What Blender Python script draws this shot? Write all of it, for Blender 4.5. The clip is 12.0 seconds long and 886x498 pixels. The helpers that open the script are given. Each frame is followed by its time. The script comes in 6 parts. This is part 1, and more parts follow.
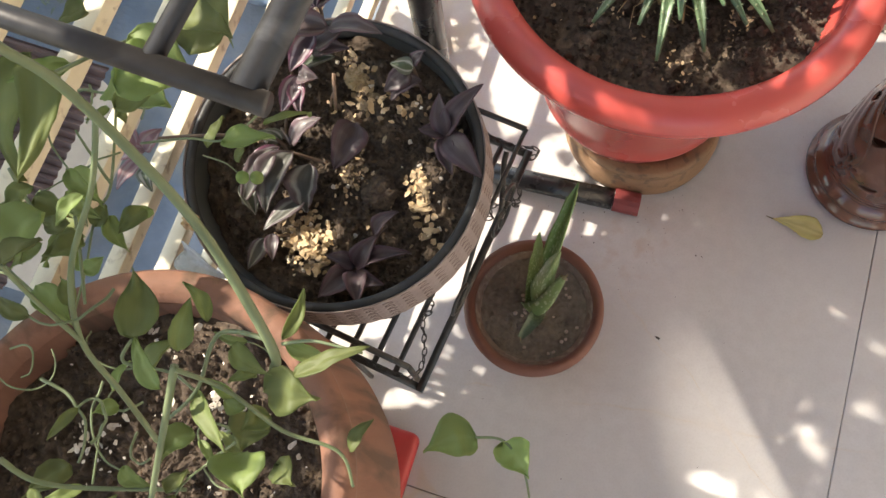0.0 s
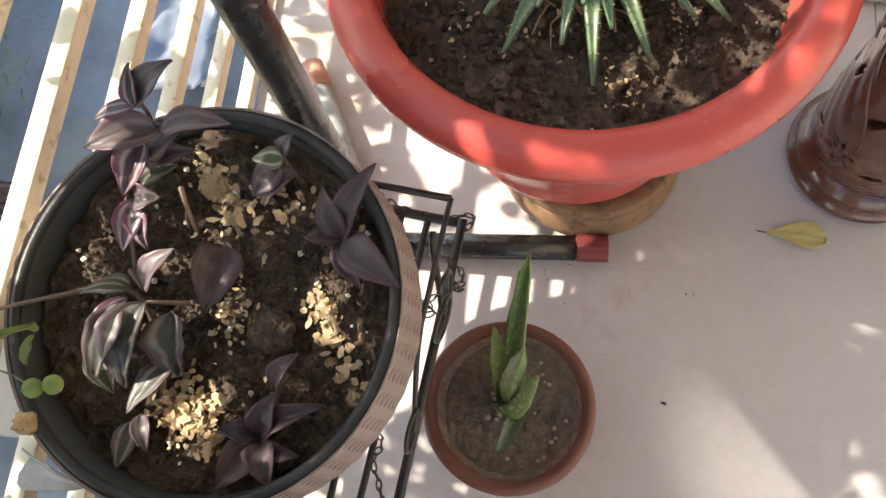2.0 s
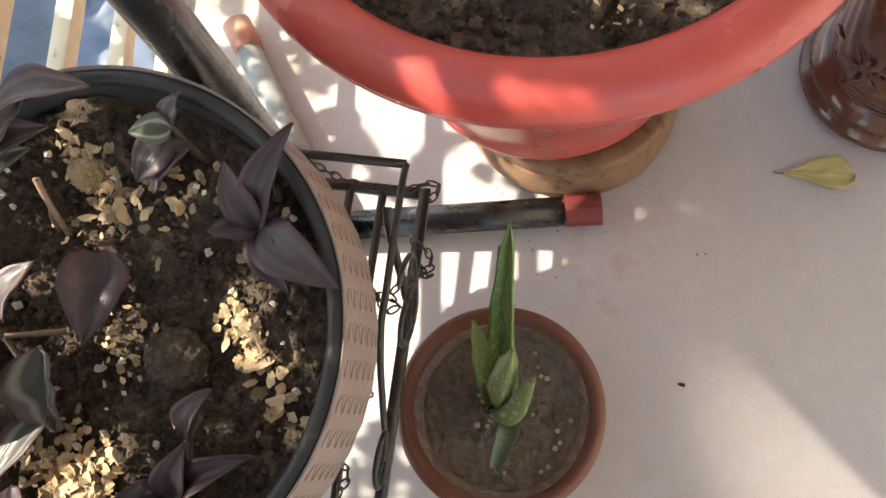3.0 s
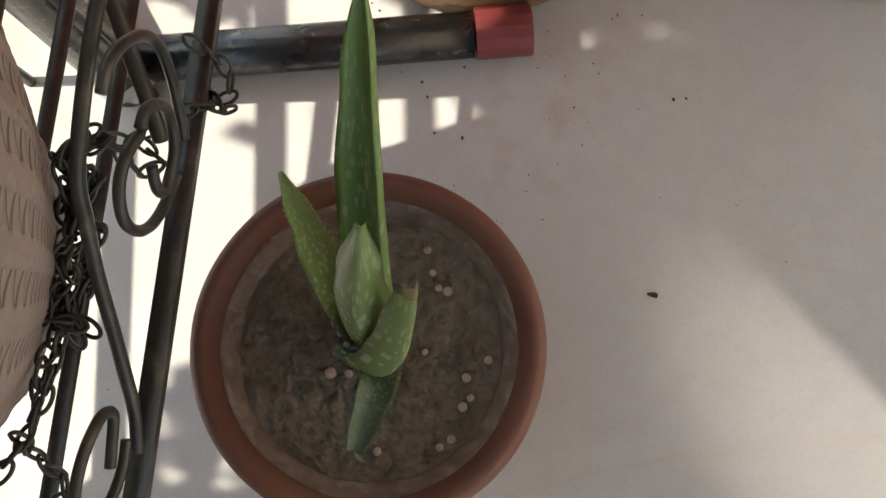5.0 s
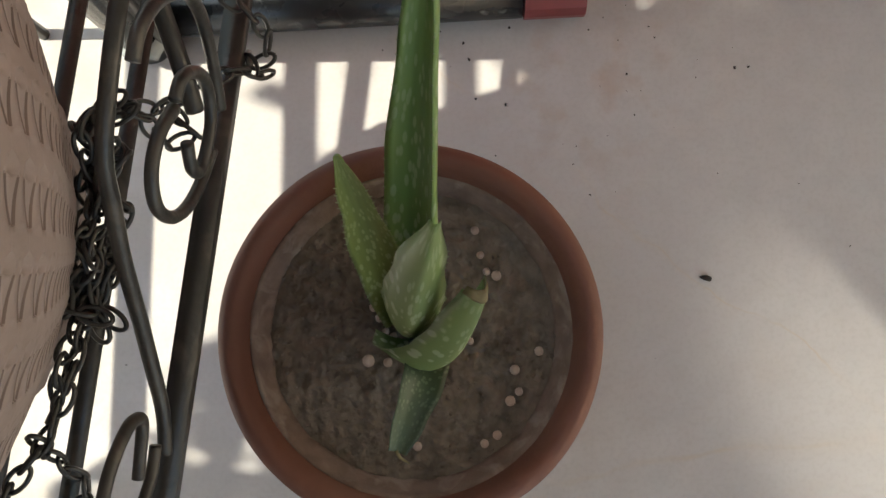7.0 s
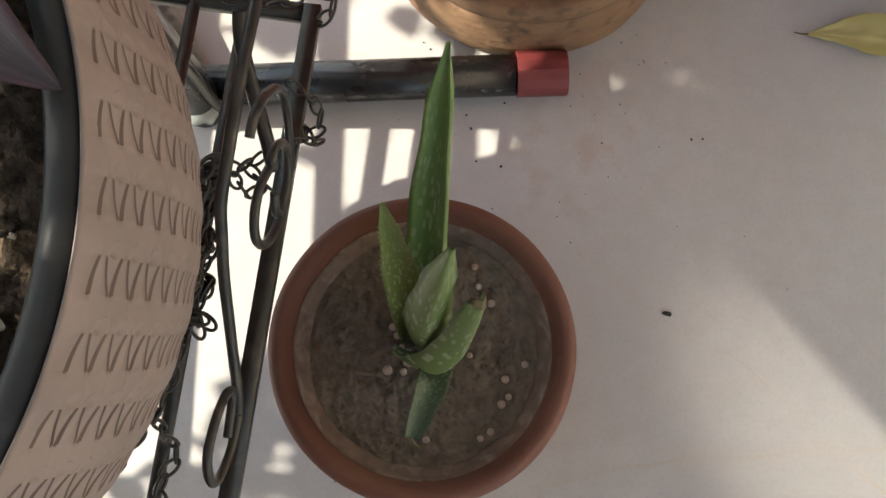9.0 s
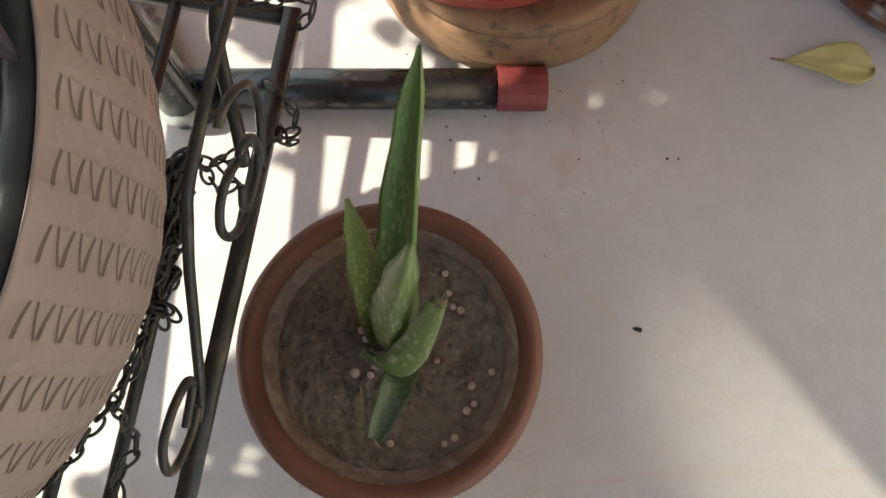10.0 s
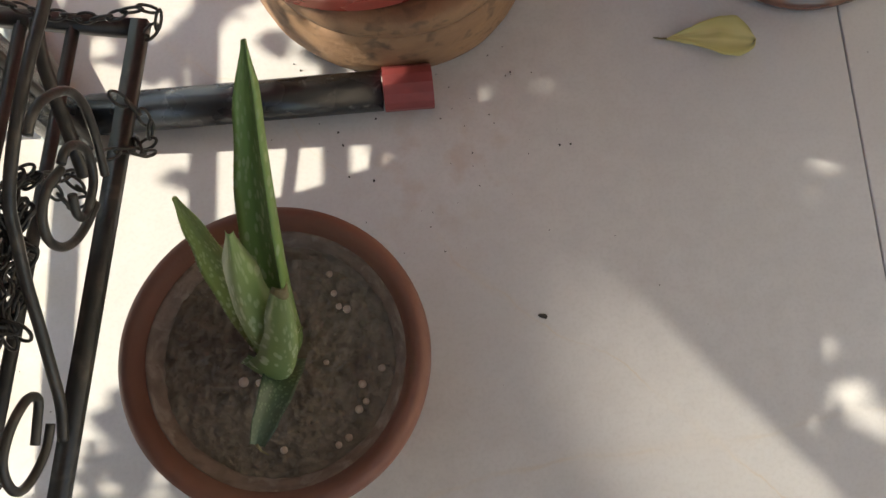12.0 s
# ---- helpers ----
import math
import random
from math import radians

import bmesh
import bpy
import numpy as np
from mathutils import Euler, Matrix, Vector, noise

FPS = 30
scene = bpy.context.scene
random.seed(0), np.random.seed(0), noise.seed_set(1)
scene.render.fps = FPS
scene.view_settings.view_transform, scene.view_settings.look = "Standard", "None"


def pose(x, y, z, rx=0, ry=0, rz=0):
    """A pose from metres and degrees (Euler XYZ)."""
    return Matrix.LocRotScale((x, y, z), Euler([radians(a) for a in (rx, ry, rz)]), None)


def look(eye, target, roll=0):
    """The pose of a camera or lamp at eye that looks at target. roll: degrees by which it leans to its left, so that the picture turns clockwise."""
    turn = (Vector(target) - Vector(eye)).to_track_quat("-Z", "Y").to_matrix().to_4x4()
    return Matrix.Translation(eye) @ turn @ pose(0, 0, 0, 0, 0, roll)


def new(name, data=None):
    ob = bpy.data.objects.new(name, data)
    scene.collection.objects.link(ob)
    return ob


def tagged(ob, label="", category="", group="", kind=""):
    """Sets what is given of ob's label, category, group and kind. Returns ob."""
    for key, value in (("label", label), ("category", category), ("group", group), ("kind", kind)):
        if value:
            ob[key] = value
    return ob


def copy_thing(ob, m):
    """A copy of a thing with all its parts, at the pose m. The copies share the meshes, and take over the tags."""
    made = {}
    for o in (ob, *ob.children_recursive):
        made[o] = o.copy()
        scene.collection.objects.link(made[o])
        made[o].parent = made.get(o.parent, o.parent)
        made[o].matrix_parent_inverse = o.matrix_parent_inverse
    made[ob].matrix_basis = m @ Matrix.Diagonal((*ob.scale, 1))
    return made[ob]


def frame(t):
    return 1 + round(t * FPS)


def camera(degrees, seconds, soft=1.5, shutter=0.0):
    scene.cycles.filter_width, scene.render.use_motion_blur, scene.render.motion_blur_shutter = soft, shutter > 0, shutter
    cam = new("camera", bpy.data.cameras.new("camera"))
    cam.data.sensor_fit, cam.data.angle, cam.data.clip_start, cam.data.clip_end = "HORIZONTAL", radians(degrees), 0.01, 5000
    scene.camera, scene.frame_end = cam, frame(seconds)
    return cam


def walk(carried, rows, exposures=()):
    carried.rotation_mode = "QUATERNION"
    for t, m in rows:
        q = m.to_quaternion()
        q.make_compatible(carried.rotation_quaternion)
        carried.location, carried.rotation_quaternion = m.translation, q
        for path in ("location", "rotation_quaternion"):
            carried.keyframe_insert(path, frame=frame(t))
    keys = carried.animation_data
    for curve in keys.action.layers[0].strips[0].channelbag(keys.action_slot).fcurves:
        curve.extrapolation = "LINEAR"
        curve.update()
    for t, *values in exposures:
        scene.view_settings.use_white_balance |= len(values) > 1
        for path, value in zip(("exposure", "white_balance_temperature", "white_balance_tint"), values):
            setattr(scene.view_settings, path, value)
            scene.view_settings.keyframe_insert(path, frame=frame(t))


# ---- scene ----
cam = camera(56.3, 12.0)
PATH = [
    (0, (0.149, -0.066, 0.911), (-0.178, 0.449, -0.994), -15.2),
    (0.5, (0.172, -0.049, 0.914), (-0.161, 0.472, -0.988), -16.5),
    (1, (0.187, -0.027, 0.893), (-0.151, 0.52, -1.001), -20.4),
    (1.5, (0.177, 0.008, 0.848), (-0.14, 0.599, -1.036), -20.9),
    (2, (0.147, 0.034, 0.772), (-0.129, 0.642, -1.114), -19.4),
    (2.5, (0.123, 0.043, 0.717), (-0.14, 0.613, -1.182), -22.1),
    (3, (0.143, 0.075, 0.658), (-0.088, 0.618, -1.253), -23.1),
    (3.5, (0.174, 0.092, 0.569), (0.05, 0.567, -1.37), -18.3),
    (3.7, (0.174, 0.092, 0.535), (0.091, 0.545, -1.411), -14.9),
    (5.3, (0.137, 0.109, 0.411), (0.13, 0.418, -1.565), -2.0),
    (5.5, (0.128, 0.112, 0.407), (0.137, 0.394, -1.573), 1.6),
    (6, (0.122, 0.109, 0.441), (0.082, 0.366, -1.542), -8.7),
    (6.5, (0.13, 0.112, 0.406), (0.083, 0.359, -1.578), -10.9),
    (6.7, (0.134, 0.117, 0.396), (0.082, 0.355, -1.589), -12.6),
    (8.3, (0.135, 0.108, 0.407), (0.113, 0.394, -1.573), -4.5),
    (8.5, (0.135, 0.105, 0.408), (0.105, 0.403, -1.569), -5.7),
    (9, (0.131, 0.097, 0.472), (0.094, 0.469, -1.493), -5.0),
    (9.5, (0.129, 0.088, 0.476), (0.091, 0.49, -1.483), -3.8),
    (10, (0.14, 0.089, 0.474), (0.125, 0.515, -1.48), 0.6),
    (10.5, (0.156, 0.095, 0.472), (0.171, 0.57, -1.471), 4.5),
    (11, (0.18, 0.095, 0.46), (0.216, 0.586, -1.478), 3.7),
    (11.5, (0.188, 0.085, 0.457), (0.227, 0.567, -1.483), 2.0),
    (12, (0.185, 0.077, 0.47), (0.225, 0.554, -1.471), 2.0),
]
EXPOSURES = [(0.0, 1.23, 7250, 10), (1.0, 1.27, 7250, 10), (2.5, 1.38, 7450, 10), (3.5, 1.35, 7450, 9), (5.5, 0.96, 7100, 4), (6.5, 1.03, 7100, 4), (8.5, 0.99, 7100, 5), (9.5, 1.13, 7150, 5), (10.5, 1.05, 7150, 5), (12.0, 0.89, 7150, 5)]
walk(cam, [(t, look(eye, target, roll)) for t, eye, target, roll in PATH], EXPOSURES)

# ---- world, sun and exposure ----
SLOPE = 0.95                      # fall of the sunlight for each metre it runs from the railing inwards
world = bpy.data.worlds.new("sky")
scene.world = world
world.use_nodes = True
wn = world.node_tree.nodes
sky = wn.new("ShaderNodeTexSky")
sky.sky_type, sky.sun_disc = "NISHITA", False
sky.sun_elevation, sky.sun_rotation = math.atan(SLOPE), radians(270)
wn["Background"].inputs["Strength"].default_value = 0.2
world.node_tree.links.new(sky.outputs[0], wn["Background"].inputs["Color"])
sun_data = bpy.data.lights.new("sun", "SUN")
sun_data.energy, sun_data.angle, sun_data.color = 4.1, radians(0.55), (1.0, 0.95, 0.87)
sun = new("sun", sun_data)
sun.matrix_world = look((-3, 0.0, 3 * SLOPE), (0, 0.0, 0))

# spot lamp added to light a floor wedge; wall_south's added opening gives its edge
wedge_spot_data = bpy.data.lights.new("wedge_spot", "SPOT")
wedge_spot_data.energy, wedge_spot_data.color, wedge_spot_data.shadow_soft_size = 330.0, (1.0, 0.95, 0.87), 0.006
wedge_spot_data.spot_size, wedge_spot_data.spot_blend = radians(3.3), 1.0
wedge_lamp = new("wedge_spot", wedge_spot_data)
wedge_lamp.matrix_world = look((2.259, -2.191, 1.25), (0.398, 0.006, 0.0))


# ---- mesh helpers ----
class Heap:
    """Many small lumps, gathered into one mesh."""

    def __init__(self):
        self.verts, self.faces, self.count = [], [], 0


def lump_shapes(flake):
    """Eight irregular lumps (or thin curled flakes) of radius one."""
    out = []
    for k in range(8):
        bm = bmesh.new()
        bmesh.ops.create_icosphere(bm, subdivisions=2, radius=1.0)
        for v in bm.verts:
            q = v.co + Vector((3.7 * k, 1.3 * k, 0))
            v.co *= 1 + 0.55 * noise.noise(q * 0.9) + 0.60 * noise.noise(q * 2.7)
            if flake:
                v.co.z = 0.16 * v.co.z + 0.30 * noise.noise((v.co.x * 1.2 + k, v.co.y * 1.2, 5.0)) + 0.16 * v.co.x * v.co.x
                v.co.x *= 1.25
        bm.verts.index_update()
        out.append((np.array([v.co[:] for v in bm.verts]), [[v.index for v in f.verts] for f in bm.faces]))
        bm.free()
    return out


LUMPS, FLAKES = lump_shapes(False), lump_shapes(True)


def finish(name, bm, material, parent=None, label="", smooth=True):
    me = bpy.data.meshes.new(name)
    if isinstance(bm, Heap):
        me.from_pydata(np.concatenate(bm.verts).tolist(), [], bm.faces)
        smooth = False
    else:
        bmesh.ops.recalc_face_normals(bm, faces=bm.faces)
        bm.to_mesh(me)
        bm.free()
    if smooth:
        for p in me.polygons:
            p.use_smooth = True
    me.materials.append(material)
    ob = new(name, me)
    if parent:
        ob.parent = parent
    if label:
        ob["label"] = label
    return ob


def part(name, bm, material, parent, label="", smooth=True):
    return finish(name, bm, material, parent, label, smooth)


def empty(name, x, y, z, rz=0):
    ob = new(name)
    ob.empty_display_size = 0.02
    ob.matrix_world = pose(x, y, z, 0, 0, rz)
    return ob


def lathe(profile, n=96, wobble=0.0, seed=0.0, ragged=0.0):
    """A turned body from (radius, height) pairs."""
    bm = bmesh.new()
    uv = bm.loops.layers.uv.new("uv")
    rings = []
    for r, z in profile:
        ring = []
        for i in range(n):
            a = 2 * math.pi * i / n
            k = 1 + wobble * noise.noise((math.cos(a) * 1.7 + seed, math.sin(a) * 1.7, z * 14)) + ragged * noise.fractal((math.cos(a) * 5 + seed, math.sin(a) * 5, z * 90), 0.7, 2.0, 3)
            ring.append(bm.verts.new((r * k * math.cos(a), r * k * math.sin(a), z)))
        rings.append(ring)
    for j in range(len(rings) - 1):
        for i in range(n):
            f = bm.faces.new((rings[j][i], rings[j][(i + 1) % n], rings[j + 1][(i + 1) % n], rings[j + 1][i]))
            for loop, (u, v) in zip(f.loops, ((i, j), (i + 1, j), (i + 1, j + 1), (i, j + 1))):
                loop[uv].uv = (u / n, v / max(1, len(rings) - 1))
    return bm


def curve_points(points, steps=8, closed=False):
    """A smooth line through the points."""
    p = [Vector(q) for q in points]
    out = []
    n = len(p)
    for i in range(n if closed else n - 1):
        a, b, c, d = (p[(i + k) % n] if closed else p[min(max(i + k, 0), n - 1)] for k in (-1, 0, 1, 2))
        for s in range(steps):
            t = s / steps
            out.append(0.5 * ((2 * b) + (c - a) * t + (2 * a - 5 * b + 4 * c - d) * t * t + (3 * b - a - 3 * c + d) * t ** 3))
    if not closed:
        out.append(p[-1])
    return out


def tube(points, radius, sides=10, bm=None, taper=1.0, closed=False, flat=1.0, twist=0.0):
    """A round bar swept along points."""
    bm = bm or bmesh.new()
    n = len(points)
    rings = []
    side = None
    for i, p in enumerate(points):
        a = points[(i - 1) % n] if closed or i else p
        b = points[(i + 1) % n] if closed or i < n - 1 else p
        d = (Vector(b) - Vector(a)).normalized()
        if side is None:
            side = d.cross(Vector((0, 0, 1)) if abs(d.z) < 0.9 else Vector((1, 0, 0))).normalized()
        side = (side - d * side.dot(d)).normalized()
        up = side.cross(d)
        r = radius * (1 + (taper - 1) * i / max(1, n - 1))
        rings.append([bm.verts.new(Vector(p) + r * (side * math.cos(2 * math.pi * k / sides + twist) + flat * up * math.sin(2 * math.pi * k / sides + twist))) for k in range(sides)])
    for i in range(n if closed else n - 1):
        for k in range(sides):
            q = rings[(i + 1) % n]
            bm.faces.new((rings[i][k], rings[i][(k + 1) % sides], q[(k + 1) % sides], q[k]))
    if not closed:
        bm.faces.new(rings[0][::-1])
        bm.faces.new(rings[-1])
    return bm


def block(x0, y0, z0, x1, y1, z1, bevel=0.0, segments=2, bm=None):
    bm = bm or bmesh.new()
    v = [bm.verts.new((x, y, z)) for x in (x0, x1) for y in (y0, y1) for z in (z0, z1)]
    fs = [bm.faces.new([v[i] for i in f]) for f in ((0, 1, 3, 2), (4, 6, 7, 5), (0, 4, 5, 1), (2, 3, 7, 6), (0, 2, 6, 4), (1, 5, 7, 3))]
    if bevel:
        edges = list({e for f in fs for e in f.edges})
        bmesh.ops.bevel(bm, geom=edges, offset=bevel, segments=segments, profile=0.5, affect="EDGES")
    return bm


def blade(base, tip, width, fold=0.25, sag=0.0, across=6, along=12, shape="lance", roll=0.0, ripple=0.0, thick=0.0, seed=0, bend=0.0):
    """A leaf from base to tip: a creased, bowed sheet with its outline, u across and v along it."""
    bm = bmesh.new()
    uv = bm.loops.layers.uv.new("uv")
    b, t = Vector(base), Vector(tip)
    d = t - b
    size = d.length
    d.normalize()
    side = d.cross(Vector((0, 0, 1)))
    side = side.normalized() if side.length > 1e-4 else Vector((1, 0, 0))
    side = Matrix.Rotation(radians(roll), 3, d) @ side
    up = side.cross(d)
    rows = []
    for j in range(along + 1):
        v = j / along
        if shape == "lance":
            w = math.sin(math.pi * min(1, v ** 0.72)) ** 0.8 * (1 - 0.25 * v)
        elif shape == "oval":
            w = math.sin(math.pi * v ** 0.78) ** 0.78 * (1 - 0.15 * v)
        elif shape == "point":
            w = max(0.0, math.sin(math.pi * min(1, v ** 0.66))) ** (0.7 + 0.8 * v)
        elif shape == "heart":
            w = min(1, v / 0.13) ** 0.5 * (1 - v ** 1.7) ** 0.75
        elif shape == "spoon":
            w = min(1, v / 0.20) ** 0.42 * (1 - 0.62 * min(1, max(0, (v - 0.38) / 0.34)) ** 1.2) * (1 if v < 0.72 else (1 - ((v - 0.72) / 0.28) ** 1.6))
        elif shape == "spike":
            w = min(1, v / 0.05 + 0.8) * (1 - v ** 1.35) ** 1.0
        else:
            w = min(1, v / 0.05 + 0.75) * (1 - v ** 1.6) ** 0.85
        row = []
        for i in range(across + 1):
            u = 2 * i / across - 1
            h = fold * width * abs(u) ** 1.4 * w
            p = b + d * (size * v) + side * (0.5 * width * w * u * (1 + 0.5 * ripple * noise.noise((u * 0.4 + seed, v * 9, 3.0))) + bend * size * math.sin(math.pi * v)) + up * (h + sag * size * math.sin(math.pi * v) + ripple * width * noise.noise((u * 1.5 + seed, v * 4, seed)))
            row.append(bm.verts.new(p))
        rows.append(row)
    for j in range(along):
        for i in range(across):
            f = bm.faces.new((rows[j][i], rows[j][i + 1], rows[j + 1][i + 1], rows[j + 1][i]))
            for loop, (a, c) in zip(f.loops, ((i, j), (i + 1, j), (i + 1, j + 1), (i, j + 1))):
                loop[uv].uv = (a / across, c / along)
    if thick:
        bm.normal_update()
        bmesh.ops.solidify(bm, geom=bm.faces[:], thickness=thick)
    return bm


def fleshy(points, widths, face, cup, thick, steps=6, across=8):
    """A thick gutter-shaped leaf along a curve. widths: half widths at the points; face: the way its hollow side looks."""
    bm = bmesh.new()
    uv = bm.loops.layers.uv.new("uv")
    line = curve_points(points, steps)
    n = len(line) - 1
    rings, edges = [], []
    for j, p in enumerate(line):
        v = j / n
        t = v * (len(widths) - 1)
        i0 = min(int(t), len(widths) - 2)
        e = t - i0
        e = e * e * (3 - 2 * e)
        w = widths[i0] * (1 - e) + widths[i0 + 1] * e
        d = (line[min(j + 1, n)] - line[max(j - 1, 0)]).normalized()
        f = Vector(face)
        f = (f - d * f.dot(d)).normalized()
        s = d.cross(f)
        th = thick * min(1.0, w / 0.004) * (1 - 0.5 * v)
        top = [p + s * (w * u) + f * (cup * w * u * u) for u in [2 * i / across - 1 for i in range(across + 1)]]
        low = [p + s * (w * u * 0.97) + f * (cup * w * u * u - th * math.sqrt(max(0.0, 1 - u * u))) for u in [1 - 2 * i / across for i in range(1, across)]]
        rings.append([bm.verts.new(q) for q in top + low])
        edges.append((top[0], top[-1], s, d))
    m = len(rings[0])
    across_at = [i / across for i in range(across + 1)] + [1 - i / across for i in range(1, across)]
    for j in range(n):
        for i in range(m):
            f = bm.faces.new((rings[j][i], rings[j][(i + 1) % m], rings[j + 1][(i + 1) % m], rings[j + 1][i]))
            for loop, (a, c) in zip(f.loops, ((i, j), ((i + 1) % m, j), ((i + 1) % m, j + 1), (i, j + 1))):
                loop[uv].uv = (across_at[a], c / n)
    bm.faces.new(rings[-1])
    bm.faces.new(rings[0][::-1])
    return bm, edges


def soil_bed(radius, height, n=120, lumps=0.006, fine=0.0016, seed=0.0, dish=0.0, slope=0.0):
    """A bed of earth: a closed disc with clods and crumbs."""
    bm = bmesh.new()
    rings = []
    m = n // 3
    for j in range(1, m + 1):
        r = radius * j / m
        ring = []
        for i in range(n):
            a = 2 * math.pi * i / n
            x, y = r * math.cos(a), r * math.sin(a)
            q = Vector((x + seed, y, seed))
            h = lumps * noise.fractal(q * 28, 1.0, 2.0, 3) + fine * (noise.fractal(q * 230, 0.8, 2.0, 4) + 1.3 * abs(noise.noise(q * 95)) - 0.4) + dish * (r / radius) ** 2 + slope * y
            ring.append(bm.verts.new((x, y, height + h)))
        rings.append(ring)
    c = bm.verts.new((0, 0, height))
    for i in range(n):
        bm.faces.new((c, rings[0][i], rings[0][(i + 1) % n]))
        for j in range(m - 1):
            bm.faces.new((rings[j][i], rings[j + 1][i], rings[j + 1][(i + 1) % n], rings[j][(i + 1) % n]))
    low = [bm.verts.new((v.co.x, v.co.y, height - 0.03)) for v in rings[-1]]
    for i in range(n):
        bm.faces.new((rings[-1][i], low[i], low[(i + 1) % n], rings[-1][(i + 1) % n]))
    bm.faces.new(low[::-1])
    return bm


def chip(heap, at, size, rng, flat=0.45):
    """A crumb, or a flake when flat is small, added to a heap."""
    shape, faces = (FLAKES if flat <= 0.5 else LUMPS)[rng.randrange(8)]
    tilt = 0.7 if flat <= 0.5 else 3.1
    turn = np.array(Euler((rng.uniform(-tilt, tilt), rng.uniform(-tilt, tilt), rng.uniform(0, 6.3))).to_matrix())
    scale = size * np.array((rng.uniform(0.75, 1.3), rng.uniform(0.7, 1.1), flat if flat > 0.5 else 1.0))
    base = heap.count
    heap.verts.append((shape * scale) @ turn.T + np.array(at))
    heap.faces.extend([[i + base for i in f] for f in faces])
    heap.count = base + len(shape)


# ---- materials ----
def material(name, colour, second=None, scale=40.0, rough=0.6, metal=0.0, bump=0.0, fine=300.0, third=None, patch=8.0, spec=0.5, coat=0.0, patch_at=(0.5, 0.68), rough_var=0.12, random_tint=0.0, island=0.0, stretch=1.0):
    """A procedural surface with grain at one scale, stains at a larger one and a fine relief."""
    m = bpy.data.materials.new(name)
    m.use_nodes = True
    t = m.node_tree
    n, link = t.nodes, t.links.new
    p = n["Principled BSDF"]
    co = n.new("ShaderNodeTexCoord")
    src = co.outputs["Object"]
    if stretch != 1.0:
        drawn = n.new("ShaderNodeMapping")
        drawn.inputs["Scale"].default_value = (1.0, 1.0, stretch)
        link(src, drawn.inputs["Vector"])
        src = drawn.outputs[0]

    def tex(s, detail=5.0, dist=0.0):
        x = n.new("ShaderNodeTexNoise")
        x.inputs["Scale"].default_value, x.inputs["Detail"].default_value, x.inputs["Distortion"].default_value = s, detail, dist
        link(src, x.inputs["Vector"])
        return x.outputs["Fac"]

    def ramp(fac, a, b):
        r = n.new("ShaderNodeMapRange")
        r.inputs["From Min"].default_value, r.inputs["From Max"].default_value = a, b
        link(fac, r.inputs["Value"])
        return r.outputs["Result"]

    def mix(fac, a, b):
        x = n.new("ShaderNodeMix")
        x.data_type = "RGBA"
        for value, socket in ((fac, x.inputs[0]), (a, x.inputs[6]), (b, x.inputs[7])):
            if hasattr(value, "links") or hasattr(value, "is_linked"):
                link(value, socket)
            else:
                socket.default_value = value
        return x.outputs[2]

    second = second or tuple(c * 0.7 for c in colour)
    grain = tex(scale)
    out = mix(ramp(grain, 0.35, 0.68), (*colour, 1), (*second, 1))
    if third:
        out = mix(ramp(tex(patch, 6.0, 0.6), *patch_at), out, (*third, 1))
    if random_tint:
        info = n.new("ShaderNodeObjectInfo")
        hsv = n.new("ShaderNodeHueSaturation")
        v = n.new("ShaderNodeMapRange")
        v.inputs["To Min"].default_value, v.inputs["To Max"].default_value = 1 - random_tint, 1 + random_tint
        link(info.outputs["Random"], v.inputs["Value"])
        link(v.outputs["Result"], hsv.inputs["Value"])
        link(out, hsv.inputs["Color"])
        out = hsv.outputs["Color"]
    if island:
        geo = n.new("ShaderNodeNewGeometry")
        vary = n.new("ShaderNodeHueSaturation")
        iv = n.new("ShaderNodeMapRange")
        iv.inputs["To Min"].default_value, iv.inputs["To Max"].default_value = 1 - island, 1 + island
        link(geo.outputs["Random Per Island"], iv.inputs["Value"])
        link(iv.outputs["Result"], vary.inputs["Value"])
        link(out, vary.inputs["Color"])
        out = vary.outputs["Color"]
    link(out, p.inputs["Base Color"])
    rr = n.new("ShaderNodeMapRange")
    rr.inputs["To Min"].default_value, rr.inputs["To Max"].default_value = max(0.03, rough - rough_var), min(1, rough + rough_var)
    link(tex(scale * 0.7), rr.inputs["Value"])
    link(rr.outputs["Result"], p.inputs["Roughness"])
    p.inputs["Metallic"].default_value = metal
    p.inputs["Specular IOR Level"].default_value = spec
    p.inputs["Coat Weight"].default_value = coat
    if bump:
        b = n.new("ShaderNodeBump")
        b.inputs["Strength"].default_value, b.inputs["Distance"].default_value = 1.0, bump
        link(tex(fine, 4.0), b.inputs["Height"])
        link(b.outputs["Normal"], p.inputs["Normal"])
    return m


